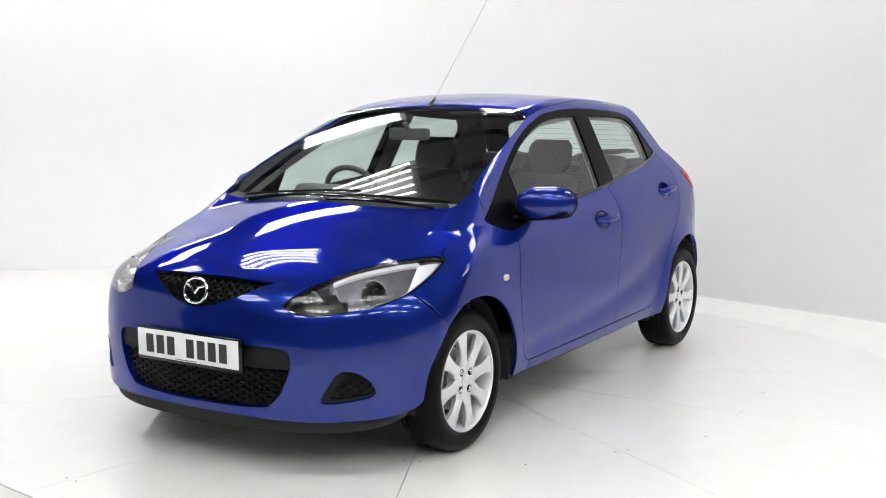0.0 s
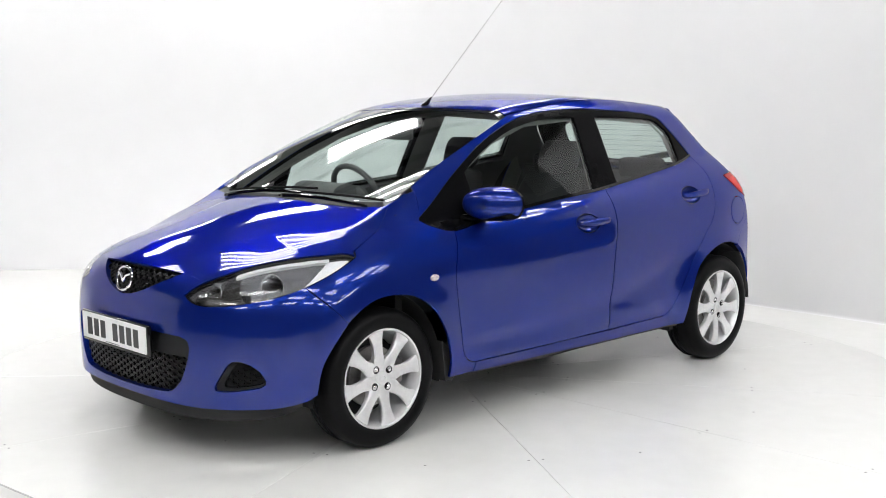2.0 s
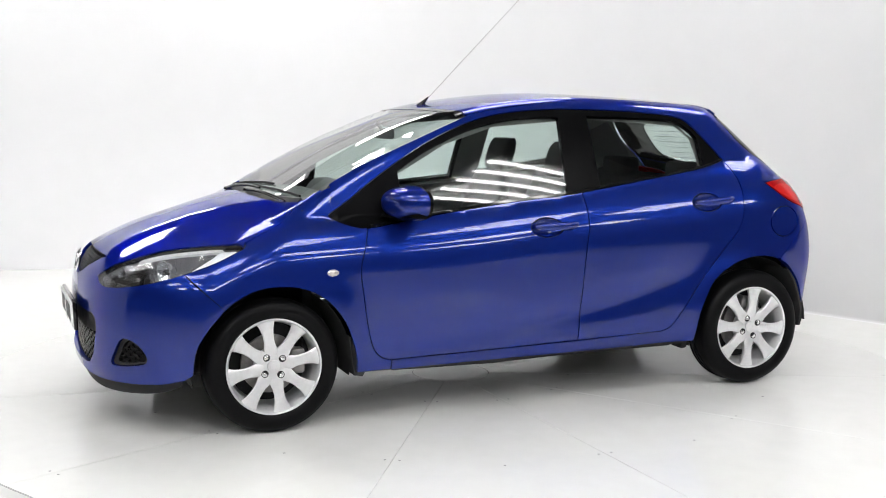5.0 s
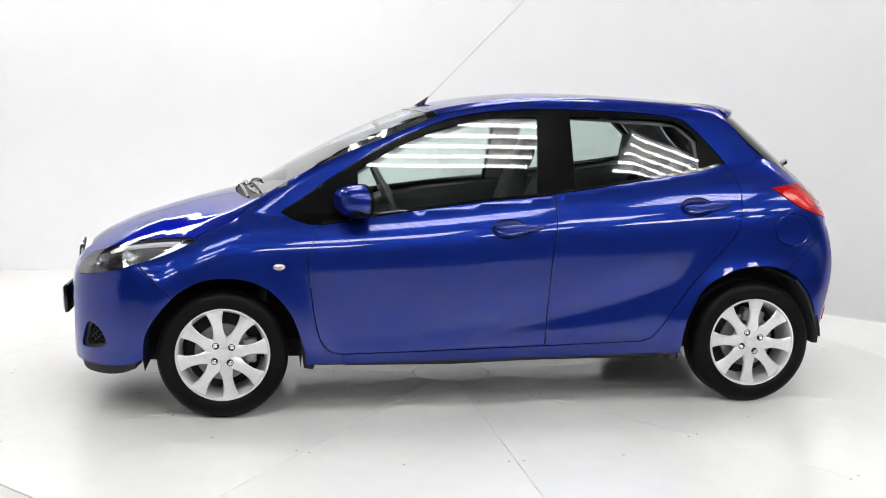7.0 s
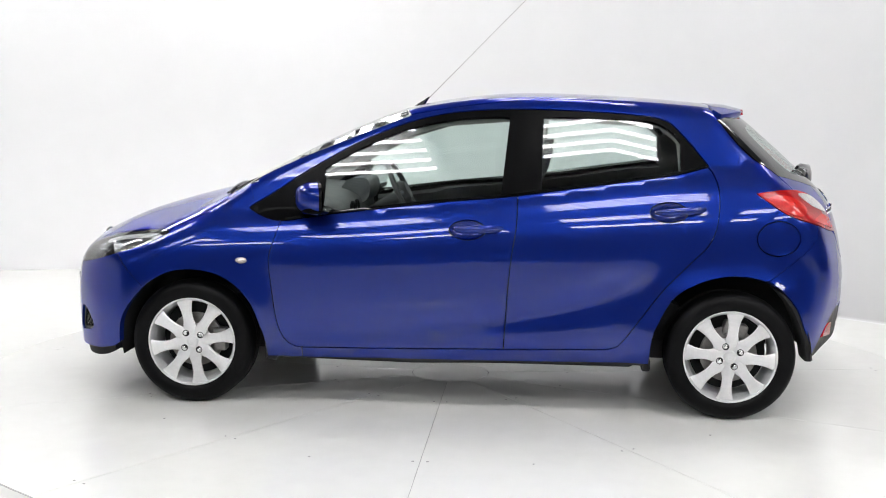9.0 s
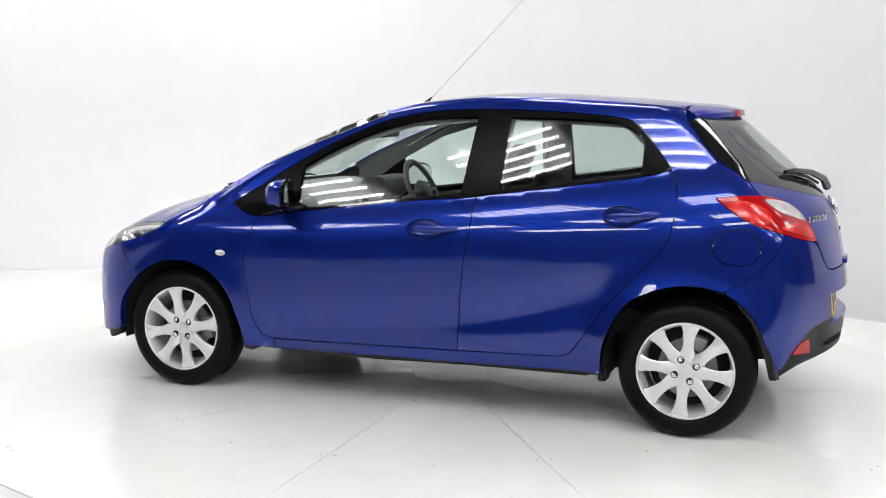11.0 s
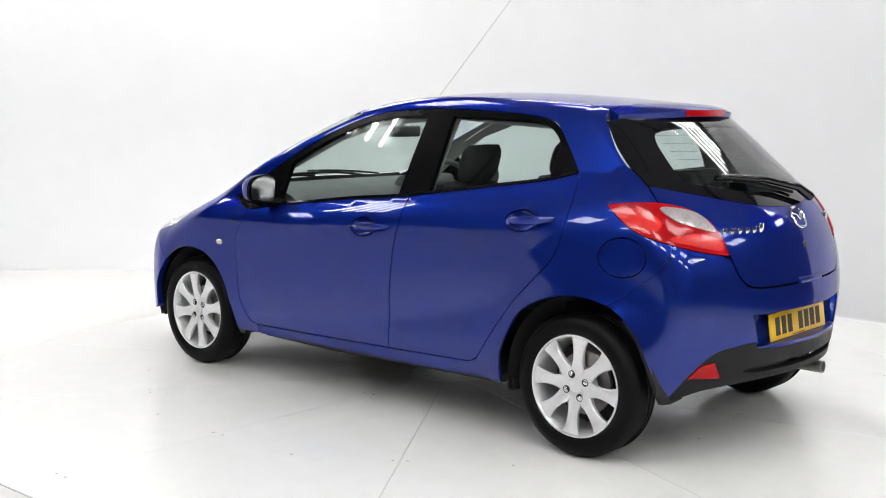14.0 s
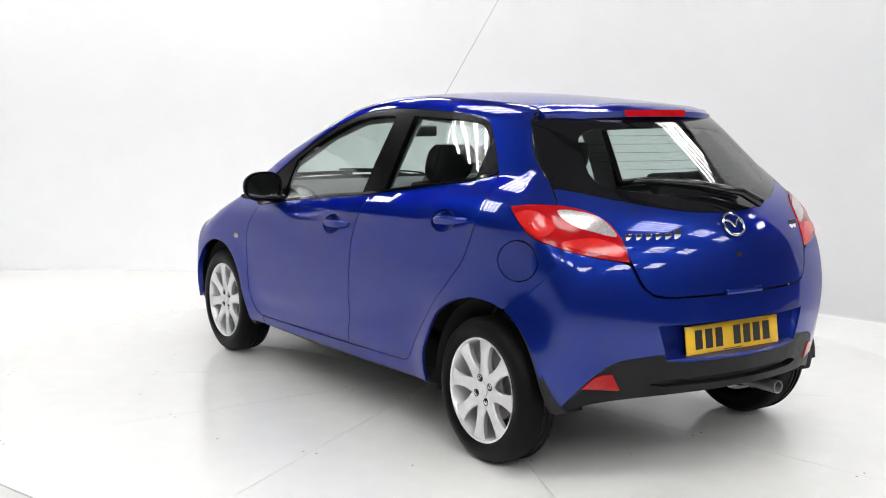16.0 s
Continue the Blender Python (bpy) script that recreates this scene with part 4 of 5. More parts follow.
recess = [(0.405, 0.600), (0.36, 0.470), (-0.36, 0.470), (-0.405, 0.600)]
black_line = soft([(0.0, 0.455), (0.33, 0.458), (0.37, 0.487), (0.46, 0.482), (0.55, 0.469), (0.72, 0.425), (0.76, 0.365), (0.775, 0.335)])
black_arc = [(a, z) for a, z in arc_of(-1.0, [tuple(q) for q in from_back([p for p in black_line if p[0] < 0.54])])] + soft(arc_of(-1.0, [(-1.735, 0.575, 0.458), (-1.719, 0.603, 0.435), (-1.683, 0.651, 0.383), (-1.64, 0.701, 0.315), (-1.622, 0.717, 0.290)]))
arch_tail = arc_side([(-1.403, 0.637), (-1.459, 0.602), (-1.527, 0.523), (-1.571, 0.418), (-1.594, 0.345), (-1.606, 0.285)], -1.0)
hatch_arc = arc_of(-1.0, [tuple(q) for q in from_back([(0.0, 0.698), (0.25, 0.698), (0.365, 0.700), (0.419, 0.711), (0.459, 0.748), (0.492, 0.824)])])
tail_seam = arc_side(soft(TAIL_SEAM), -1.0)
tail_half = hatch_arc + tail_low[2:SEAM_R + 1] + tail_seam + soft(arch_tail) + [p for p in black_arc if p[0] < arch_tail[-1][0] - 0.003][::-1]
rec_arc = arc_of(-1.0, [tuple(q) for q in from_back(dense(recess, 0.05))])
rec3 = tail(rec_arc)
rear_bumper = panel("rear_bumper", skin(mirror_arc(tail_half), tail, [rec_arc], cell=0.02, lip=0.02, gap=0.0005), PAINT, car)
bm = bmesh.new()
outer = [bm.verts.new((float(a) + 0.006, float(b), float(c))) for a, b, c in rec3]
inner = [bm.verts.new((-1.792 - 0.12 * (0.53 - float(c)), float(b) * 0.965, 0.535 + (float(c) - 0.535) * 0.92)) for a, b, c in rec3]
k = len(outer)
for i in range(k):
    bm.faces.new((outer[i], outer[(i + 1) % k], inner[(i + 1) % k], inner[i]))
bm.faces.new(inner)
part("plate_recess", bm, PAINT, rear_bumper)
slot = mirror_arc([(0.0, 0.392), (0.38, 0.388), (0.44, 0.372), (0.38, 0.362), (0.0, 0.364)])
low_edge = soft([(0.785, 0.262), (0.72, 0.285), (0.60, 0.312), (0.35, 0.328), (0.0, 0.335)])
panel("rear_valance", skin(mirror_arc([p for p in black_arc if p[0] < 0.80] + low_edge), tail, [slot], lift=-0.002, lip=0.03, cell=0.02), PLASTIC, car, "unpainted black lower rear bumper")
for s in (1, -1):
    lamp = panel("tail_lamp", skin(tail_up[:-1] + tail_low[:-1], tail, lift=0.004, lip=0.02, cell=0.02), RED_LENS, car, "red tail lamp with clear reversing lens", s)
    clear_l = soft(arc_of(-1.0, [(-1.531, 0.671, 1.017), (-1.569, 0.609, 1.017), (-1.621, 0.545, 0.996), (-1.662, 0.518, 0.958), (-1.686, 0.517, 0.928), (-1.64, 0.597, 0.948), (-1.594, 0.65, 0.970)]), closed=True, per=4)
    for spot in ([(-1.385, 0.745, 0.998), (-1.46, 0.752, 0.952), (-1.53, 0.735, 0.925), (-1.56, 0.70, 0.960), (-1.51, 0.69, 0.995), (-1.44, 0.72, 1.018)],
                 [(-1.60, 0.71, 0.905), (-1.68, 0.60, 0.872), (-1.722, 0.515, 0.857), (-1.705, 0.515, 0.895), (-1.65, 0.60, 0.925)]):
        panel("lamp_chamber", skin(soft(arc_of(-1.0, spot), closed=True, per=4), tail, lift=0.0058, lip=0.004, cell=0.015, gap=0), RED_BRIGHT, lamp, "brighter red chamber", s)
    panel("reversing_lens", skin(clear_l, tail, lift=0.0065, lip=0.006, cell=0.015, gap=0), CLEAR_LENS, lamp, "clear lens", s)
    refl = arc_of(-1.0, [tuple(q) for q in from_back([(0.652, 0.366), (0.522, 0.358), (0.556, 0.421), (0.585, 0.420), (0.618, 0.409)])])
    panel("rear_reflector", skin(refl, tail, lift=0.004, lip=0.008, gap=0, cell=0.015), RED_LENS, car, "red rear reflector", s)


def plate(name, m, mat, label):
    ob = part(name, box(bmesh.new(), (-0.004, -0.26, -0.0555), (0.004, 0.26, 0.0555), 0.003, m=m), mat, car, label)
    for y in (-0.193, -0.137, -0.081, 0.020, 0.076, 0.132, 0.188):
        part("plate_bar", box(bmesh.new(), (0.0035, y - 0.0195, -0.037), (0.0052, y + 0.0195, 0.037), m=m), INK, ob)
    part("plate_bar", box(bmesh.new(), (0.0035, -0.06, -0.051), (0.0048, 0.05, -0.048), m=m), INK, ob)
    return ob


fp = plate("number_plate", pose(2.018, 0, 0.472, 0, 2, 0), PLATE_WHITE, "white front number plate with dark bars")
part("plate_holder", box(bmesh.new(), (-0.022, -0.272, -0.070), (-0.003, 0.272, 0.062), 0.006, m=pose(2.018, 0, 0.472, 0, 2, 0)), GLOSS_BLACK, fp)
rp = plate("number_plate", pose(-1.810, 0, 0.527, 0, -8, 180), PLATE_YELLOW, "yellow rear number plate with dark bars")
for side, y0, y1 in ((1, 0.26, 0.49), (-1, -0.46, -0.40)):
    q = from_back([((y0 + y1) / 2, 0.928)])[0]
    n_bars = 6 if side > 0 else 2
    for k in range(n_bars):
        y = y0 + (y1 - y0) * (k + 0.5) / n_bars
        q = from_back([(y, 0.928)])[0]
        w = (y1 - y0) / n_bars * 0.43
        h = 0.012 if (side > 0 and k > 0) else 0.018
        part("tail_lettering", box(bmesh.new(), (q[0] - 0.004, y - w, 0.916), (q[0] + 0.004, y + w, 0.916 + 2 * h), 0.002), CHROME, hatch, "small chrome bars")


# ---- wheels ----
def build_wheel():
    """Tyre, rim with eight flared spokes, nuts, cap, disc brake; its face looks to +y."""
    root = new("wheel")
    R, W = WHEEL_R, 0.095
    bm = bmesh.new()
    rows = [(0.206, 0.072), (0.2105, 0.084), (0.220, 0.092), (0.242, 0.096), (0.262, 0.092), (0.279, 0.082), (0.287, 0.068)]
    for k, y in enumerate((0.055, 0.052, 0.030, 0.027, 0.003)):
        rows.append((R if k % 2 == 0 else R - 0.006, y))
    rows += [(R - 0.006, 0.0)]
    rows = rows + [(r, -y) for r, y in rows[::-1]][1:]
    lathe(bm, rows, 64)
    part("tyre", bm, RUBBER, root, "black road tyre")
    bm = bmesh.new()
    lathe(bm, [(0.186, -0.08), (0.184, 0.02), (0.192, 0.055), (0.200, 0.066), (0.2085, 0.075), (0.2110, 0.0825), (0.2095, 0.0865), (0.203, 0.085), (0.196, 0.074), (0.190, 0.05)], 72)
    rim = part("rim", bm, ALLOY, root, "silver eight-spoke alloy rim")
    me = None
    for k in range(8):
        if me is None:
            bm = bmesh.new()
            secs = []
            for t, w, y, th in ((0.030, 0.026, 0.0685, 0.03), (0.072, 0.0305, 0.0745, 0.03), (0.086, 0.0275, 0.0765, 0.03), (0.100, 0.0240, 0.0780, 0.028), (0.120, 0.0230, 0.0795, 0.026), (0.145, 0.0248, 0.0805, 0.026), (0.168, 0.0295, 0.0805, 0.026), (0.186, 0.036, 0.0800, 0.026), (0.199, 0.0435, 0.0790, 0.024)):
                secs.append([bm.verts.new(p) for p in ((t, y - th, -w * 0.8), (t, y - 0.005, -w), (t, y, -w * 0.8), (t, y + 0.001, 0), (t, y, w * 0.8), (t, y - 0.005, w), (t, y - th, w * 0.8))])
            for p, q in zip(secs, secs[1:]):
                for i in range(7):
                    bm.faces.new((p[i], p[(i + 1) % 7], q[(i + 1) % 7], q[i]))
            bm.faces.new(secs[0]), bm.faces.new(secs[-1])
            ob = part("spoke", bm, ALLOY, rim)
            me = ob.data
        else:
            ob = new("spoke", me)
            ob.parent = rim
        ob.rotation_euler = (0, math.pi / 4 * k + 0.175, 0)
    bm = lathe(bmesh.new(), [(0.079, 0.030), (0.079, 0.070), (0.075, 0.0735), (0.060, 0.0715), (0.034, 0.0705), (0.030, 0.069), (0.001, 0.069)], 48)
    part("hub_centre", bm, ALLOY, rim)
    bm = lathe(bmesh.new(), [(0.028, 0.068), (0.027, 0.075), (0.022, 0.077), (0.001, 0.0775)], 28)
    ring_mesh(bm, [(a, 0.0775, b) for a, b in ellipse(0, 0, 0.014, 0.011, 18)], 0.0014)
    part("centre_cap", bm, ALLOY, rim, "silver centre cap with a raised ring")
    for k in range(4):
        a = math.pi / 2 * k + 0.89
        m = Matrix.Translation((0.05 * math.cos(a), 0, 0.05 * math.sin(a)))
        part("nut_well", lathe(bmesh.new(), [(0.0165, 0.0705), (0.0155, 0.0738), (0.0125, 0.0738), (0.0122, 0.0715), (0.001, 0.0715)], 18, m=m), DARK, rim)
        part("wheel_nut", lathe(bmesh.new(), [(0.0085, 0.0715), (0.0085, 0.077), (0.006, 0.079), (0.001, 0.079)], 6, m=m), CHROME, rim)
    part("brake_disc", lathe(bmesh.new(), [(0.03, 0.03), (0.065, 0.03), (0.07, 0.012), (0.128, 0.012), (0.128, -0.008), (0.03, -0.008)], 48), STEEL, root, "dull steel brake disc")
    part("caliper", box(bmesh.new(), (-0.15, -0.03, -0.05), (-0.085, 0.035, 0.06), 0.012), STEEL, root)
    part("drum_back", lathe(bmesh.new(), [(0.001, -0.04), (0.172, -0.04), (0.172, -0.06)], 40), DARK, root)
    return root


wheel = build_wheel()
wheel.parent = car
wheel.matrix_basis = pose(WHEEL_X, 0.722, WHEEL_R)
for x, s, spin in ((-WHEEL_X, 1, 75), (WHEEL_X, -1, 0), (-WHEEL_X, -1, 10)):
    w = copy_thing(wheel, pose(x, 0.722 * s, WHEEL_R, 0, 0, 0 if s > 0 else 180) @ pose(0, 0, 0, 0, spin, 0))
    w.parent = car

# wheel housings and floor pan
for x in (WHEEL_X, -WHEEL_X):
    for s in (1, -1):
        bm = bmesh.new()
        rows = []
        for i in range(25):
            a = math.radians(-12 + (204 if x > 0 else 190) * i / 24)
            r = 0.352 if x > 0 else 0.362
            px, pz = x + r * math.cos(a), 0.292 + r * math.sin(a)
            rows.append([bm.verts.new((px, s * y, pz)) for y in (0.45, 0.60, 0.775)])
        for p, q in zip(rows, rows[1:]):
            for k in range(2):
                bm.faces.new((p[k], p[k + 1], q[k + 1], q[k]))
        bm.faces.new([r[0] for r in rows])
        part("wheel_housing", bm, DARK, car, "black wheel arch liner")
bm = bmesh.new()
box(bm, (-1.30, -0.46, 0.20), (1.78, 0.46, 0.30), 0.02)
box(bm, (-0.82, -0.74, 0.215), (0.84, 0.74, 0.30), 0.02)
box(bm, (1.62, -0.60, 0.20), (1.80, 0.60, 0.32), 0.03)
part("floor_pan", bm, DARK, car, "dark underbody")
for s in (1, -1):
    bm = prism(bmesh.new(), [(0.80, 0.30), (0.905, 0.40), (0.895, 0.30), (0.885, 0.222), (0.845, 0.215)], 0.60, 0.80)
    part("mud_flap", mirror_bm(bm, s), DARK, car, "black front mud flap")
    # the rear flap follows the back of the arch and curls under the bumper's corner
    bm = bmesh.new()
    secs = []
    for z, x, y_out in ((0.585, -1.462, 0.792), (0.52, -1.515, 0.786), (0.44, -1.553, 0.779), (0.36, -1.580, 0.770), (0.30, -1.592, 0.752), (0.268, -1.598, 0.735)):
        secs.append([bm.verts.new(p) for p in ((x + 0.012, 0.60, z), (x + 0.012, y_out - 0.006, z), (x + 0.004, y_out + 0.004, z), (x - 0.014, y_out, z), (x - 0.020 - 0.12 * max(0, 0.34 - z), y_out - 0.03, z), (x - 0.020, 0.60, z))])
    for p, q in zip(secs, secs[1:]):
        for k in range(6):
            bm.faces.new((p[k], p[(k + 1) % 6], q[(k + 1) % 6], q[k]))
    bm.faces.new(secs[0]), bm.faces.new(secs[-1])
    part("mud_flap", mirror_bm(bm, s), DARK, car, "black rear mud flap")
    bm = box(bmesh.new(), (-0.895, 0.66, 0.20), (-0.855, 0.75, 0.26), 0.01)
    part("jacking_bracket", mirror_bm(bm, s), DARK, car)
bm = tube(bmesh.new(), [(-1.2, -0.30, 0.27), (-1.55, -0.29, 0.275), (-1.75, -0.285, 0.28)], 0.026, 16)
lathe(bm, [(0.026, -1.66), (0.027, -1.81), (0.0225, -1.81), (0.0225, -1.70), (0.001, -1.70)], 20, m=Matrix(((0, 1, 0, 0), (1, 0, 0, -0.285), (0, 0, 1, 0.278), (0, 0, 0, 1))))
part("exhaust_pipe", bm, STEEL, car, "short steel exhaust tailpipe")
bm = box(bmesh.new(), (-1.66, -0.45, 0.26), (-1.45, 0.10, 0.38), 0.05, 3)
part("silencer", bm, DARK, car)
bm = tube(bmesh.new(), [(-WHEEL_X, -0.7, 0.27), (-WHEEL_X, 0.7, 0.27)], 0.035, 12)
tube(bm, [(WHEEL_X, -0.7, 0.29), (WHEEL_X, 0.7, 0.29)], 0.025, 10)
part("axle", bm, DARK, car)


# ---- door mirrors ----
def mirror_shell(s):
    """Rounded shell open to the rear, mirror glass inside, on a foot at the window's corner."""
    bm = bmesh.new()
    secs = []
    for i in range(13):
        t = i / 12
        # from the blunt back edge (t 0) to the rounded front
        x = 0.622 + 0.115 * math.sin(t * math.pi / 2)
        k = max(math.cos(t * math.pi / 2), 0.0) ** 0.62 * 0.97 + 0.03
        secs.append([bm.verts.new((x - 0.03 * k * (a / 0.105), 0.850 - 0.02 * t + a * k, 0.982 + b * k)) for a, b in ellipse(0, 0, 0.122, 0.076, 26, 2.4)])
    for p, q in zip(secs, secs[1:]):
        n = len(p)
        for k in range(n):
            bm.faces.new((p[k], p[(k + 1) % n], q[(k + 1) % n], q[k]))
    bm.faces.new(secs[-1])
    shell = part("mirror", mirror_bm(bm, s), PAINT, car, "blue door mirror on a black foot")
    bm = bmesh.new()
    ring = [[bm.verts.new((x - 0.03 * (a / 0.105), 0.850 + a * f, 0.982 + b * f)) for a, b in ellipse(0, 0, 0.122, 0.076, 26, 2.4)] for x, f in ((0.617, 1.012), (0.631, 1.012))]
    for k in range(26):
        bm.faces.new((ring[0][k], ring[0][(k + 1) % 26], ring[1][(k + 1) % 26], ring[1][k]))
    bm.faces.new(ring[0])
    part("mirror_back", mirror_bm(bm, s), TRIM, shell, "black rim round the mirror glass")
    bm = bmesh.new()
    bm.faces.new([bm.verts.new((0.6135 - 0.03 * (a / 0.105), 0.850 + a * 0.9, 0.982 + b * 0.88)) for a, b in ellipse(0, 0, 0.122, 0.076, 26, 2.4)])
    part("mirror_glass", mirror_bm(bm, s), CHROME, shell, "silver mirror glass")
    bm = bmesh.new()
    secs = []
    for y, cx, cz, a, b in ((0.735, 0.655, 0.918, 0.085, 0.022), (0.775, 0.650, 0.915, 0.062, 0.018), (0.82, 0.640, 0.918, 0.055, 0.016), (0.88, 0.635, 0.924, 0.062, 0.014), (0.95, 0.628, 0.934, 0.05, 0.012)):
        secs.append([bm.verts.new((cx + u, y, cz + v)) for u, v in ellipse(0, 0, a, b, 18)])
    for p, q in zip(secs, secs[1:]):
        for k in range(18):
            bm.faces.new((p[k], p[(k + 1) % 18], q[(k + 1) % 18], q[k]))
    bm.faces.new(secs[0]), bm.faces.new(secs[-1])
    part("mirror_foot", mirror_bm(bm, s), TRIM, shell, "black plastic mirror foot")


mirror_shell(1)
mirror_shell(-1)

# ---- aerial and wipers ----
q = from_top([(0.255, 0.0)])[0]
bm = bmesh.new()
secs = []
for t, w in ((0.0, 0.016), (0.4, 0.012), (0.75, 0.008), (1.0, 0.0045)):
    secs.append([bm.verts.new((q[0] + 0.012 - 0.05 * t + a * (1.7 - 0.7 * t), b, q[2] - 0.004 + 0.045 * t)) for a, b in ellipse(0, 0, w, w * 0.8, 12)])
for p, r in zip(secs, secs[1:]):
    for k in range(12):
        bm.faces.new((p[k], p[(k + 1) % 12], r[(k + 1) % 12], r[k]))
bm.faces.new(secs[0]), bm.faces.new(secs[-1])
aerial = part("aerial", bm, GLOSS_BLACK, car, "long thin aerial rod leaning backwards from the roof")
part("rod", tube(bmesh.new(), [(q[0] - 0.036, 0, q[2] + 0.035), (-0.30, 0, 1.965), (-0.42, 0, 2.09)], 0.0014, 6, 0.0008), STEEL, aerial)


def wiper(path, s_name="wiper"):
    pts = [tuple(p + n * h) for p, n, h in path]
    bm = tube(bmesh.new(), pts, 0.009, 8, 0.006)
    return part(s_name, bm, GLOSS_BLACK, car, "black windscreen wiper")


for y0, y1 in ((0.02, 0.56), (-0.42, 0.10)):
    knots = [(1.165 - 0.05 * (t - 0.2), y0 + (y1 - y0) * t) for t in (0, 0.25, 0.5, 0.75, 1)]
    p = from_top(knots)
    n = grad(p)
    arm = wiper([(p[i], n[i], (0.006, 0.012, 0.014, 0.012, 0.008)[i]) for i in range(5)])
    blade = [(1.110 + 0.012 * math.cos(3 * t) - 0.03 * t, y0 - 0.05 + (y1 - y0 + 0.1) * t) for t in (0, 0.25, 0.5, 0.75, 1)]
    p = from_top(blade)
    n = grad(p)
    part("blade", tube(bmesh.new(), [tuple(p[i] + n[i] * 0.008) for i in range(5)], 0.006, 6), RUBBER, arm)
    part("pivot", lathe(bmesh.new(), [(0.001, 0.014), (0.014, 0.012), (0.018, 0.0)], 14, "z", Matrix.Translation(from_top([knots[0]])[0])), GLOSS_BLACK, arm)
ends = from_back([(-0.19, 1.01), (-0.10, 1.045), (0.10, 1.085), (0.28, 1.11), (0.34, 1.112)])
n = grad(ends)
bm = bmesh.new()
tube(bm, [tuple(ends[i] + n[i] * (0.034, 0.045, 0.04, 0.028, 0.02)[i]) for i in range(5)], 0.021, 10, 0.008)
rw = part("rear_wiper", bm, GLOSS_BLACK, car, "black rear wiper")
part("blade", tube(bmesh.new(), [tuple(ends[i] + n[i] * 0.012) for i in range(1, 5)], 0.007, 6), RUBBER, rw)
q = from_back([(0.0, 0.845)])[0]
part("tailgate_lock", lathe(bmesh.new(), [(0.001, 0), (0.014, 0), (0.016, 0.006)], 16, "y", Matrix(((0, 1, 0, q[0] - 0.002), (1, 0, 0, 0), (0, 0, 1, 0.845), (0, 0, 0, 1)))), GLOSS_BLACK, hatch)
q = from_back([(0.0, 0.703)])[0]
part("tailgate_handle", box(bmesh.new(), (q[0] - 0.012, -0.10, 0.698), (q[0] + 0.02, 0.10, 0.722), 0.008), PAINT, hatch)


# ---- cabin ----
def seat(x, y, rear=False):
    """A car seat: cushion, backrest, headrest on two posts."""
    root = part("seat", prism(bmesh.new(), soft([(x + 0.30, 0.44), (x + 0.33, 0.52), (x + 0.1, 0.53), (x - 0.18, 0.50), (x - 0.22, 0.38), (x + 0.2, 0.36)], True, 3), y - 0.25, y + 0.25), FABRIC, car, "dark fabric car seat")
    bm = bmesh.new()
    secs = []
    for t in range(9):
        u = t / 8
        w = 0.245 - 0.055 * max(0, u - 0.45) ** 1.2 * 1.8
        cx, cz = x - 0.16 - 0.17 * u, 0.50 + 0.54 * u
        d = 0.065 - 0.015 * u
        secs.append([bm.verts.new((cx + b, y + a, cz + 0.25 * b)) for a, b in ellipse(0, 0, w * (1 if t < 8 else 0.9), d, 20, 3)])
    for p, q in zip(secs, secs[1:]):
        for k in range(20):
            bm.faces.new((p[k], p[(k + 1) % 20], q[(k + 1) % 20], q[k]))
    bm.faces.new(secs[0]), bm.faces.new(secs[-1])
    part("backrest", bm, FABRIC, root)
    bm = bmesh.new()
    secs = []
    for t in range(7):
        u = t / 6
        k = 1 - 0.25 * (2 * u - 1) ** 4
        secs.append([bm.verts.new((x - 0.345 - 0.05 * u + b, y + a, 1.055 + 0.17 * u)) for a, b in ellipse(0, 0, 0.125 * k, 0.048 * k, 18, 3)])
    for p, q in zip(secs, secs[1:]):
        for k in range(18):
            bm.faces.new((p[k], p[(k + 1) % 18], q[(k + 1) % 18], q[k]))
    bm.faces.new(secs[0]), bm.faces.new(secs[-1])
    part("headrest", bm, FABRIC, root)
    for s in (-1, 1):
        part("headrest_post", tube(bmesh.new(), [(x - 0.325, y + 0.05 * s, 0.98), (x - 0.345, y + 0.05 * s, 1.07)], 0.006, 6), CHROME, root)


for y in (0.36, -0.36):
    seat(0.0, y)
bm = prism(bmesh.new(), soft([(-0.55, 0.42), (-0.52, 0.54), (-0.95, 0.52), (-1.05, 0.40)], True, 3), -0.60, 0.60)
bench = part("rear_bench", bm, FABRIC, car, "dark fabric rear bench with low headrests")
bm = prism(bmesh.new(), soft([(-0.93, 0.50), (-1.02, 0.56), (-1.19, 0.98), (-1.16, 1.02), (-1.10, 1.00), (-0.90, 0.56)], True, 3), -0.56, 0.56)
part("backrest", bm, FABRIC, bench)
for y in (0.33, -0.33):
    bm = box(bmesh.new(), (-1.19, y - 0.14, 1.0), (-1.09, y + 0.14, 1.115), 0.03, 3)
    part("headrest", bm, FABRIC, bench)
part("parcel_shelf", box(bmesh.new(), (-1.56, -0.50, 0.90), (-1.20, 0.50, 0.92), 0.004), CABIN, car)
bm = prism(bmesh.new(), soft([(1.10, 0.93), (1.04, 0.975), (0.85, 0.972), (0.68, 0.945), (0.60, 0.87), (0.62, 0.70), (0.72, 0.60), (1.05, 0.60)], True, 4), -0.632, 0.632)
dash = part("dashboard", bm, CABIN, car, "dark grey moulded dashboard")
bm = prism(bmesh.new(), soft([(0.72, 0.92), (0.68, 1.0), (0.58, 1.005), (0.56, 0.94), (0.60, 0.88)], True, 4), -0.53, -0.19)
part("binnacle", bm, CABIN, dash)
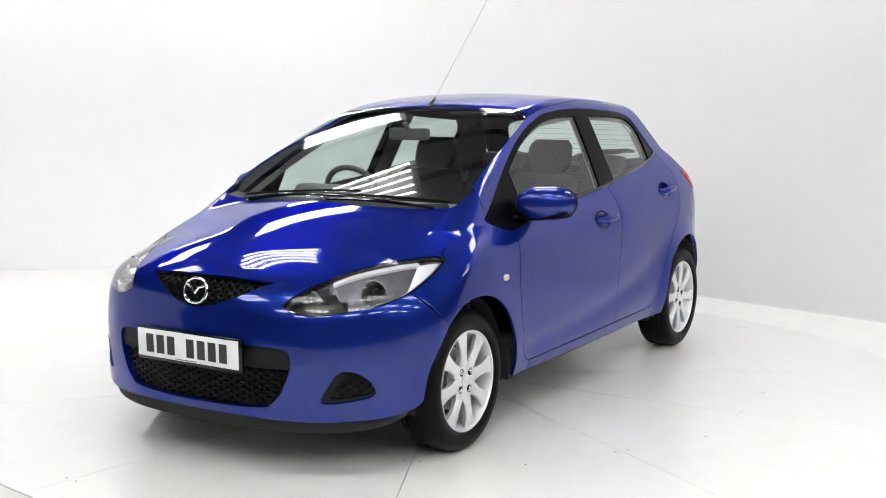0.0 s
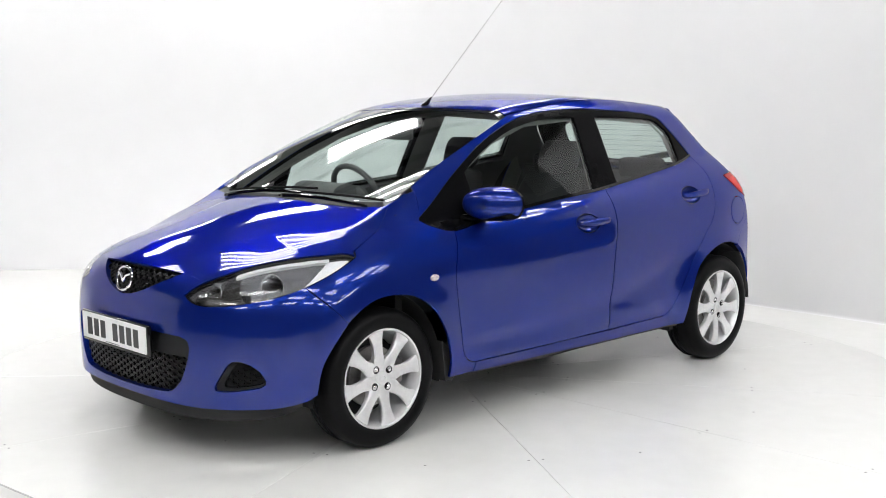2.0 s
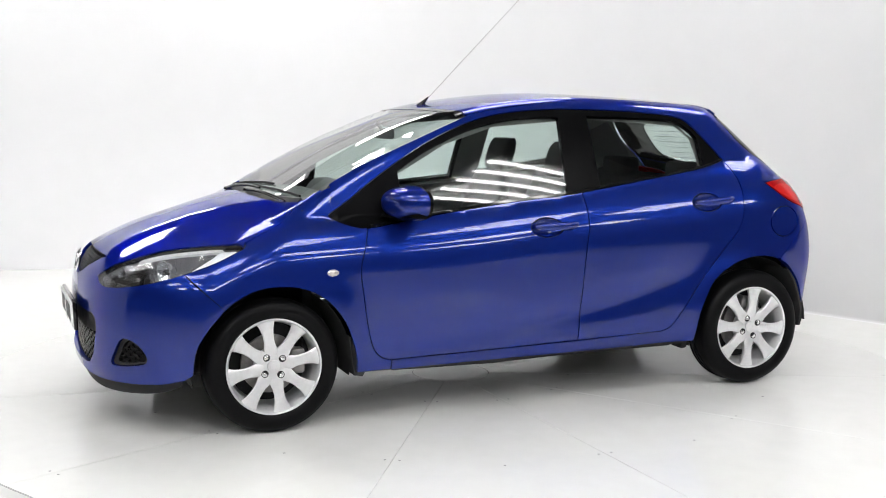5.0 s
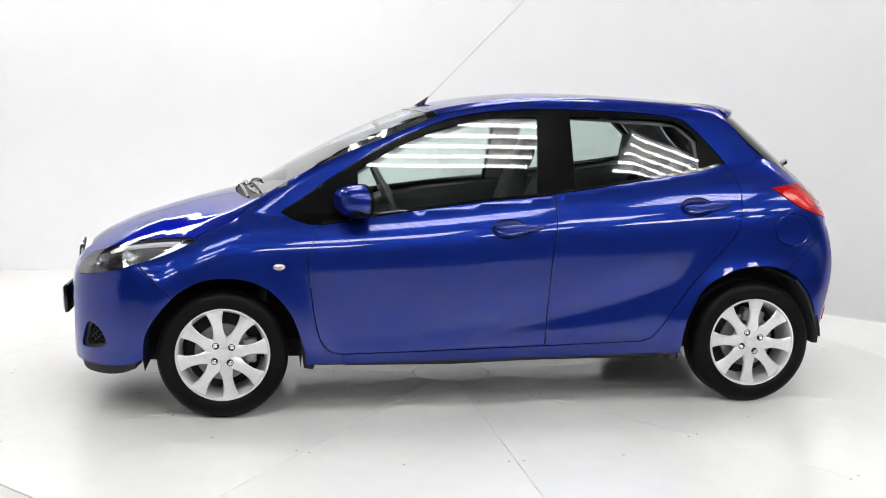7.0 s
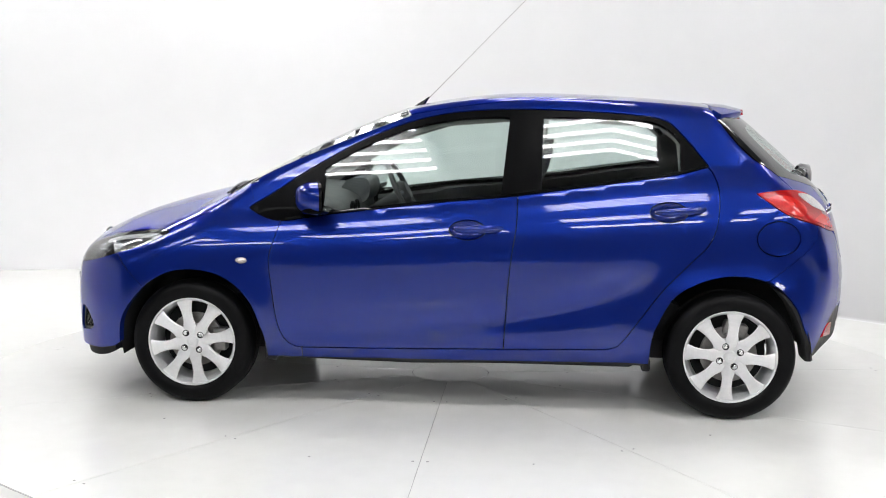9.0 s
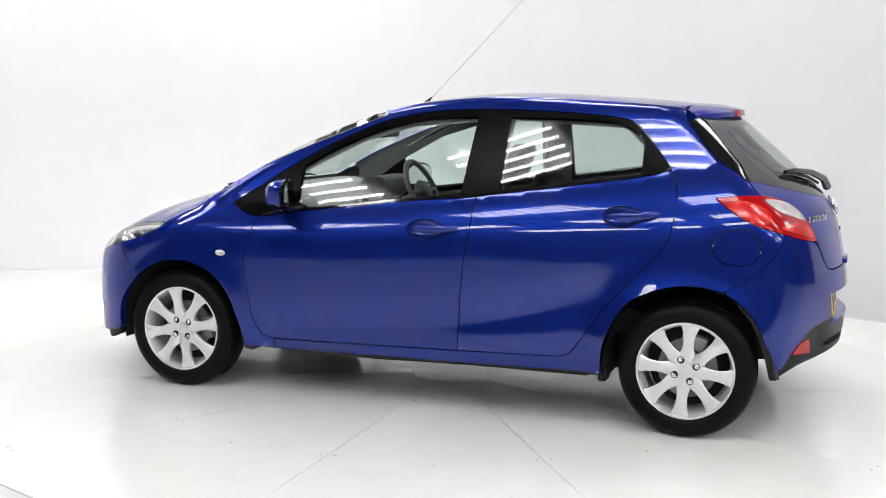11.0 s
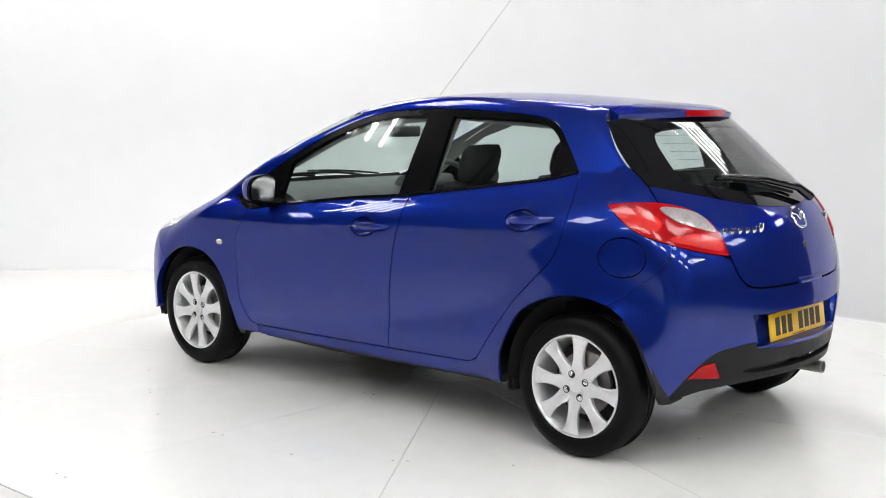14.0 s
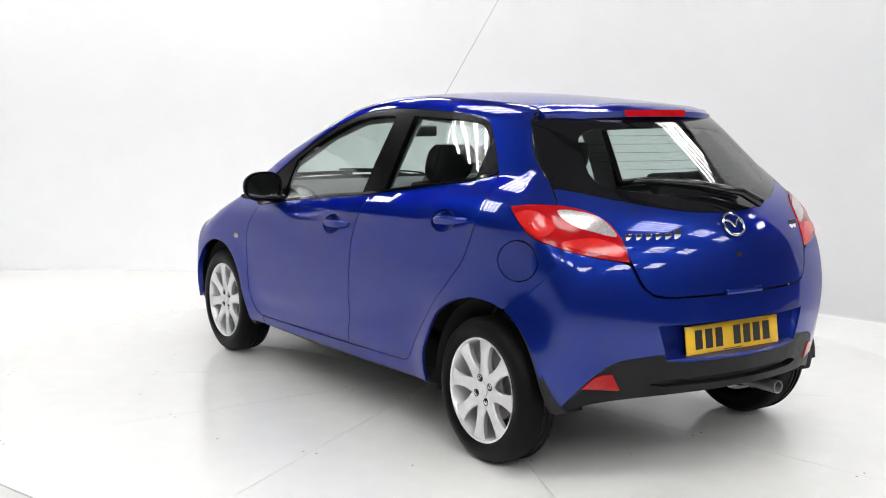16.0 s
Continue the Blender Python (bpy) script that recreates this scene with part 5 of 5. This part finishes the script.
for y in (0.0, 0.58, -0.62, 0.12):
    part("air_vent", lathe(bmesh.new(), [(0.052, 0.0), (0.050, 0.014), (0.040, 0.016), (0.036, 0.004), (0.001, 0.004)], 20, "y", pose(0.605, y, 0.86, 0, 0, 90)), GLOSS_BLACK, dash)
part("centre_console", box(bmesh.new(), (0.30, -0.14, 0.35), (0.64, 0.14, 0.84), 0.04, 3), CABIN, dash)
m = pose(0.40, -0.36, 0.925, 0, 26, 0)
bm = ring_mesh(bmesh.new(), [m @ Vector((0, a, b)) for a, b in ellipse(0, 0, 0.182, 0.182, 40)], 0.015)
wheel_rim = part("steering_wheel", bm, CABIN, car, "dark steering wheel on the far side")
bm = bmesh.new()
for a in (0, 180, 270):
    tube(bm, [m @ Vector((0, 0.03 * math.cos(radians(a)), 0.03 * math.sin(radians(a)))), m @ Vector((0, 0.18 * math.cos(radians(a)), 0.18 * math.sin(radians(a))))], 0.014, 8)
lathe(bm, [(0.001, 0.035), (0.05, 0.03), (0.07, 0.0), (0.05, -0.03)], 24, "y", m @ pose(0, 0, 0, 0, 0, 90))
tube(bm, [m @ Vector((0.02, 0, 0)), m @ Vector((0.32, 0, -0.03))], 0.03, 10)
part("steering_boss", bm, CABIN, wheel_rim)
bm = box(bmesh.new(), (0.44, -0.115, 1.235), (0.475, 0.115, 1.295), 0.014, 3)
im = part("inner_mirror", bm, CABIN, car, "dark interior rear-view mirror")
part("stalk", tube(bmesh.new(), [(0.46, 0, 1.28), (0.50, 0, 1.318)], 0.012, 8), CABIN, im)
lining = [(x, y * 0.98) for x, y in mirrored([(0.24, 0.0), (0.22, 0.45), (-0.3, 0.47), (-1.1, 0.42), (-1.12, 0.0)])]
panel("headlining", skin(lining, from_top, lift=-0.035, lip=0, cell=0.05), CABIN_GREY, car, "pale grey roof lining")
pil = [(0.98, 0.94), (0.62, 1.17), (0.2, 1.36), (-0.26, 1.405), (-0.9, 1.375), (-1.15, 1.14), (-1.01, 1.10), (-1.0, 1.26), (-0.92, 1.33), (-0.40, 1.36), (-0.37, 1.0), (-0.21, 1.0), (-0.24, 1.352), (0.1, 1.325), (0.36, 1.245), (0.64, 1.10), (0.9, 0.93)]
both("pillar_lining", skin(pil, from_side, lift=-0.045, lip=0, cell=0.04), CABIN_GREY, car, "grey pillar lining")
card = [(0.80, 0.862), (0.6, 0.892), (0.1, 0.955), (-0.28, 0.99), (-0.68, 1.046), (-1.12, 1.12), (-1.0, 0.70), (-0.72, 0.34), (0.76, 0.32)]
both("door_card", skin(card, from_side, lift=-0.05, lip=-0.03, cell=0.05), CABIN, car, "dark inner door lining")
rear_in = [(-1.14, 1.12), (-1.02, 1.1), (-1.0, 1.26), (-1.15, 1.34), (-1.45, 1.08), (-1.3, 0.99)]
both("rear_quarter_lining", skin(rear_in, from_side, lift=-0.05, lip=0, cell=0.05), CABIN, car)
bm = prism(bmesh.new(), [(1.05, 0.30), (1.05, 0.95), (1.09, 0.95), (1.09, 0.30)], -0.70, 0.70)
part("bulkhead", bm, DARK, car)
bm = prism(bmesh.new(), [(-1.60, 0.30), (-1.60, 0.92), (-1.62, 0.92), (-1.62, 0.30)], -0.55, 0.55)
part("boot_lining", bm, DARK, car)
bm = prism(bmesh.new(), [(1.70, 0.30), (1.72, 0.66), (1.74, 0.66), (1.74, 0.30)], -0.55, 0.55)
part("radiator", bm, DARK, car)


# ---- what moves: the disc and the car on it turn together ----
def motions():
    disc, on_it = [], []
    for k in range(33):
        t = k / 2
        a = TURN_0 + TURN_RATE * t
        c, s = math.cos(radians(a)), math.sin(radians(a))
        disc.append((t, pose(0, 0, 0, 0, 0, a)))
        on_it.append((t, pose(c * CAR_X - s * CAR_Y, s * CAR_X + c * CAR_Y, 0, 0, 0, a)))
    walk(turntable, disc)
    walk(car, on_it)


motions()
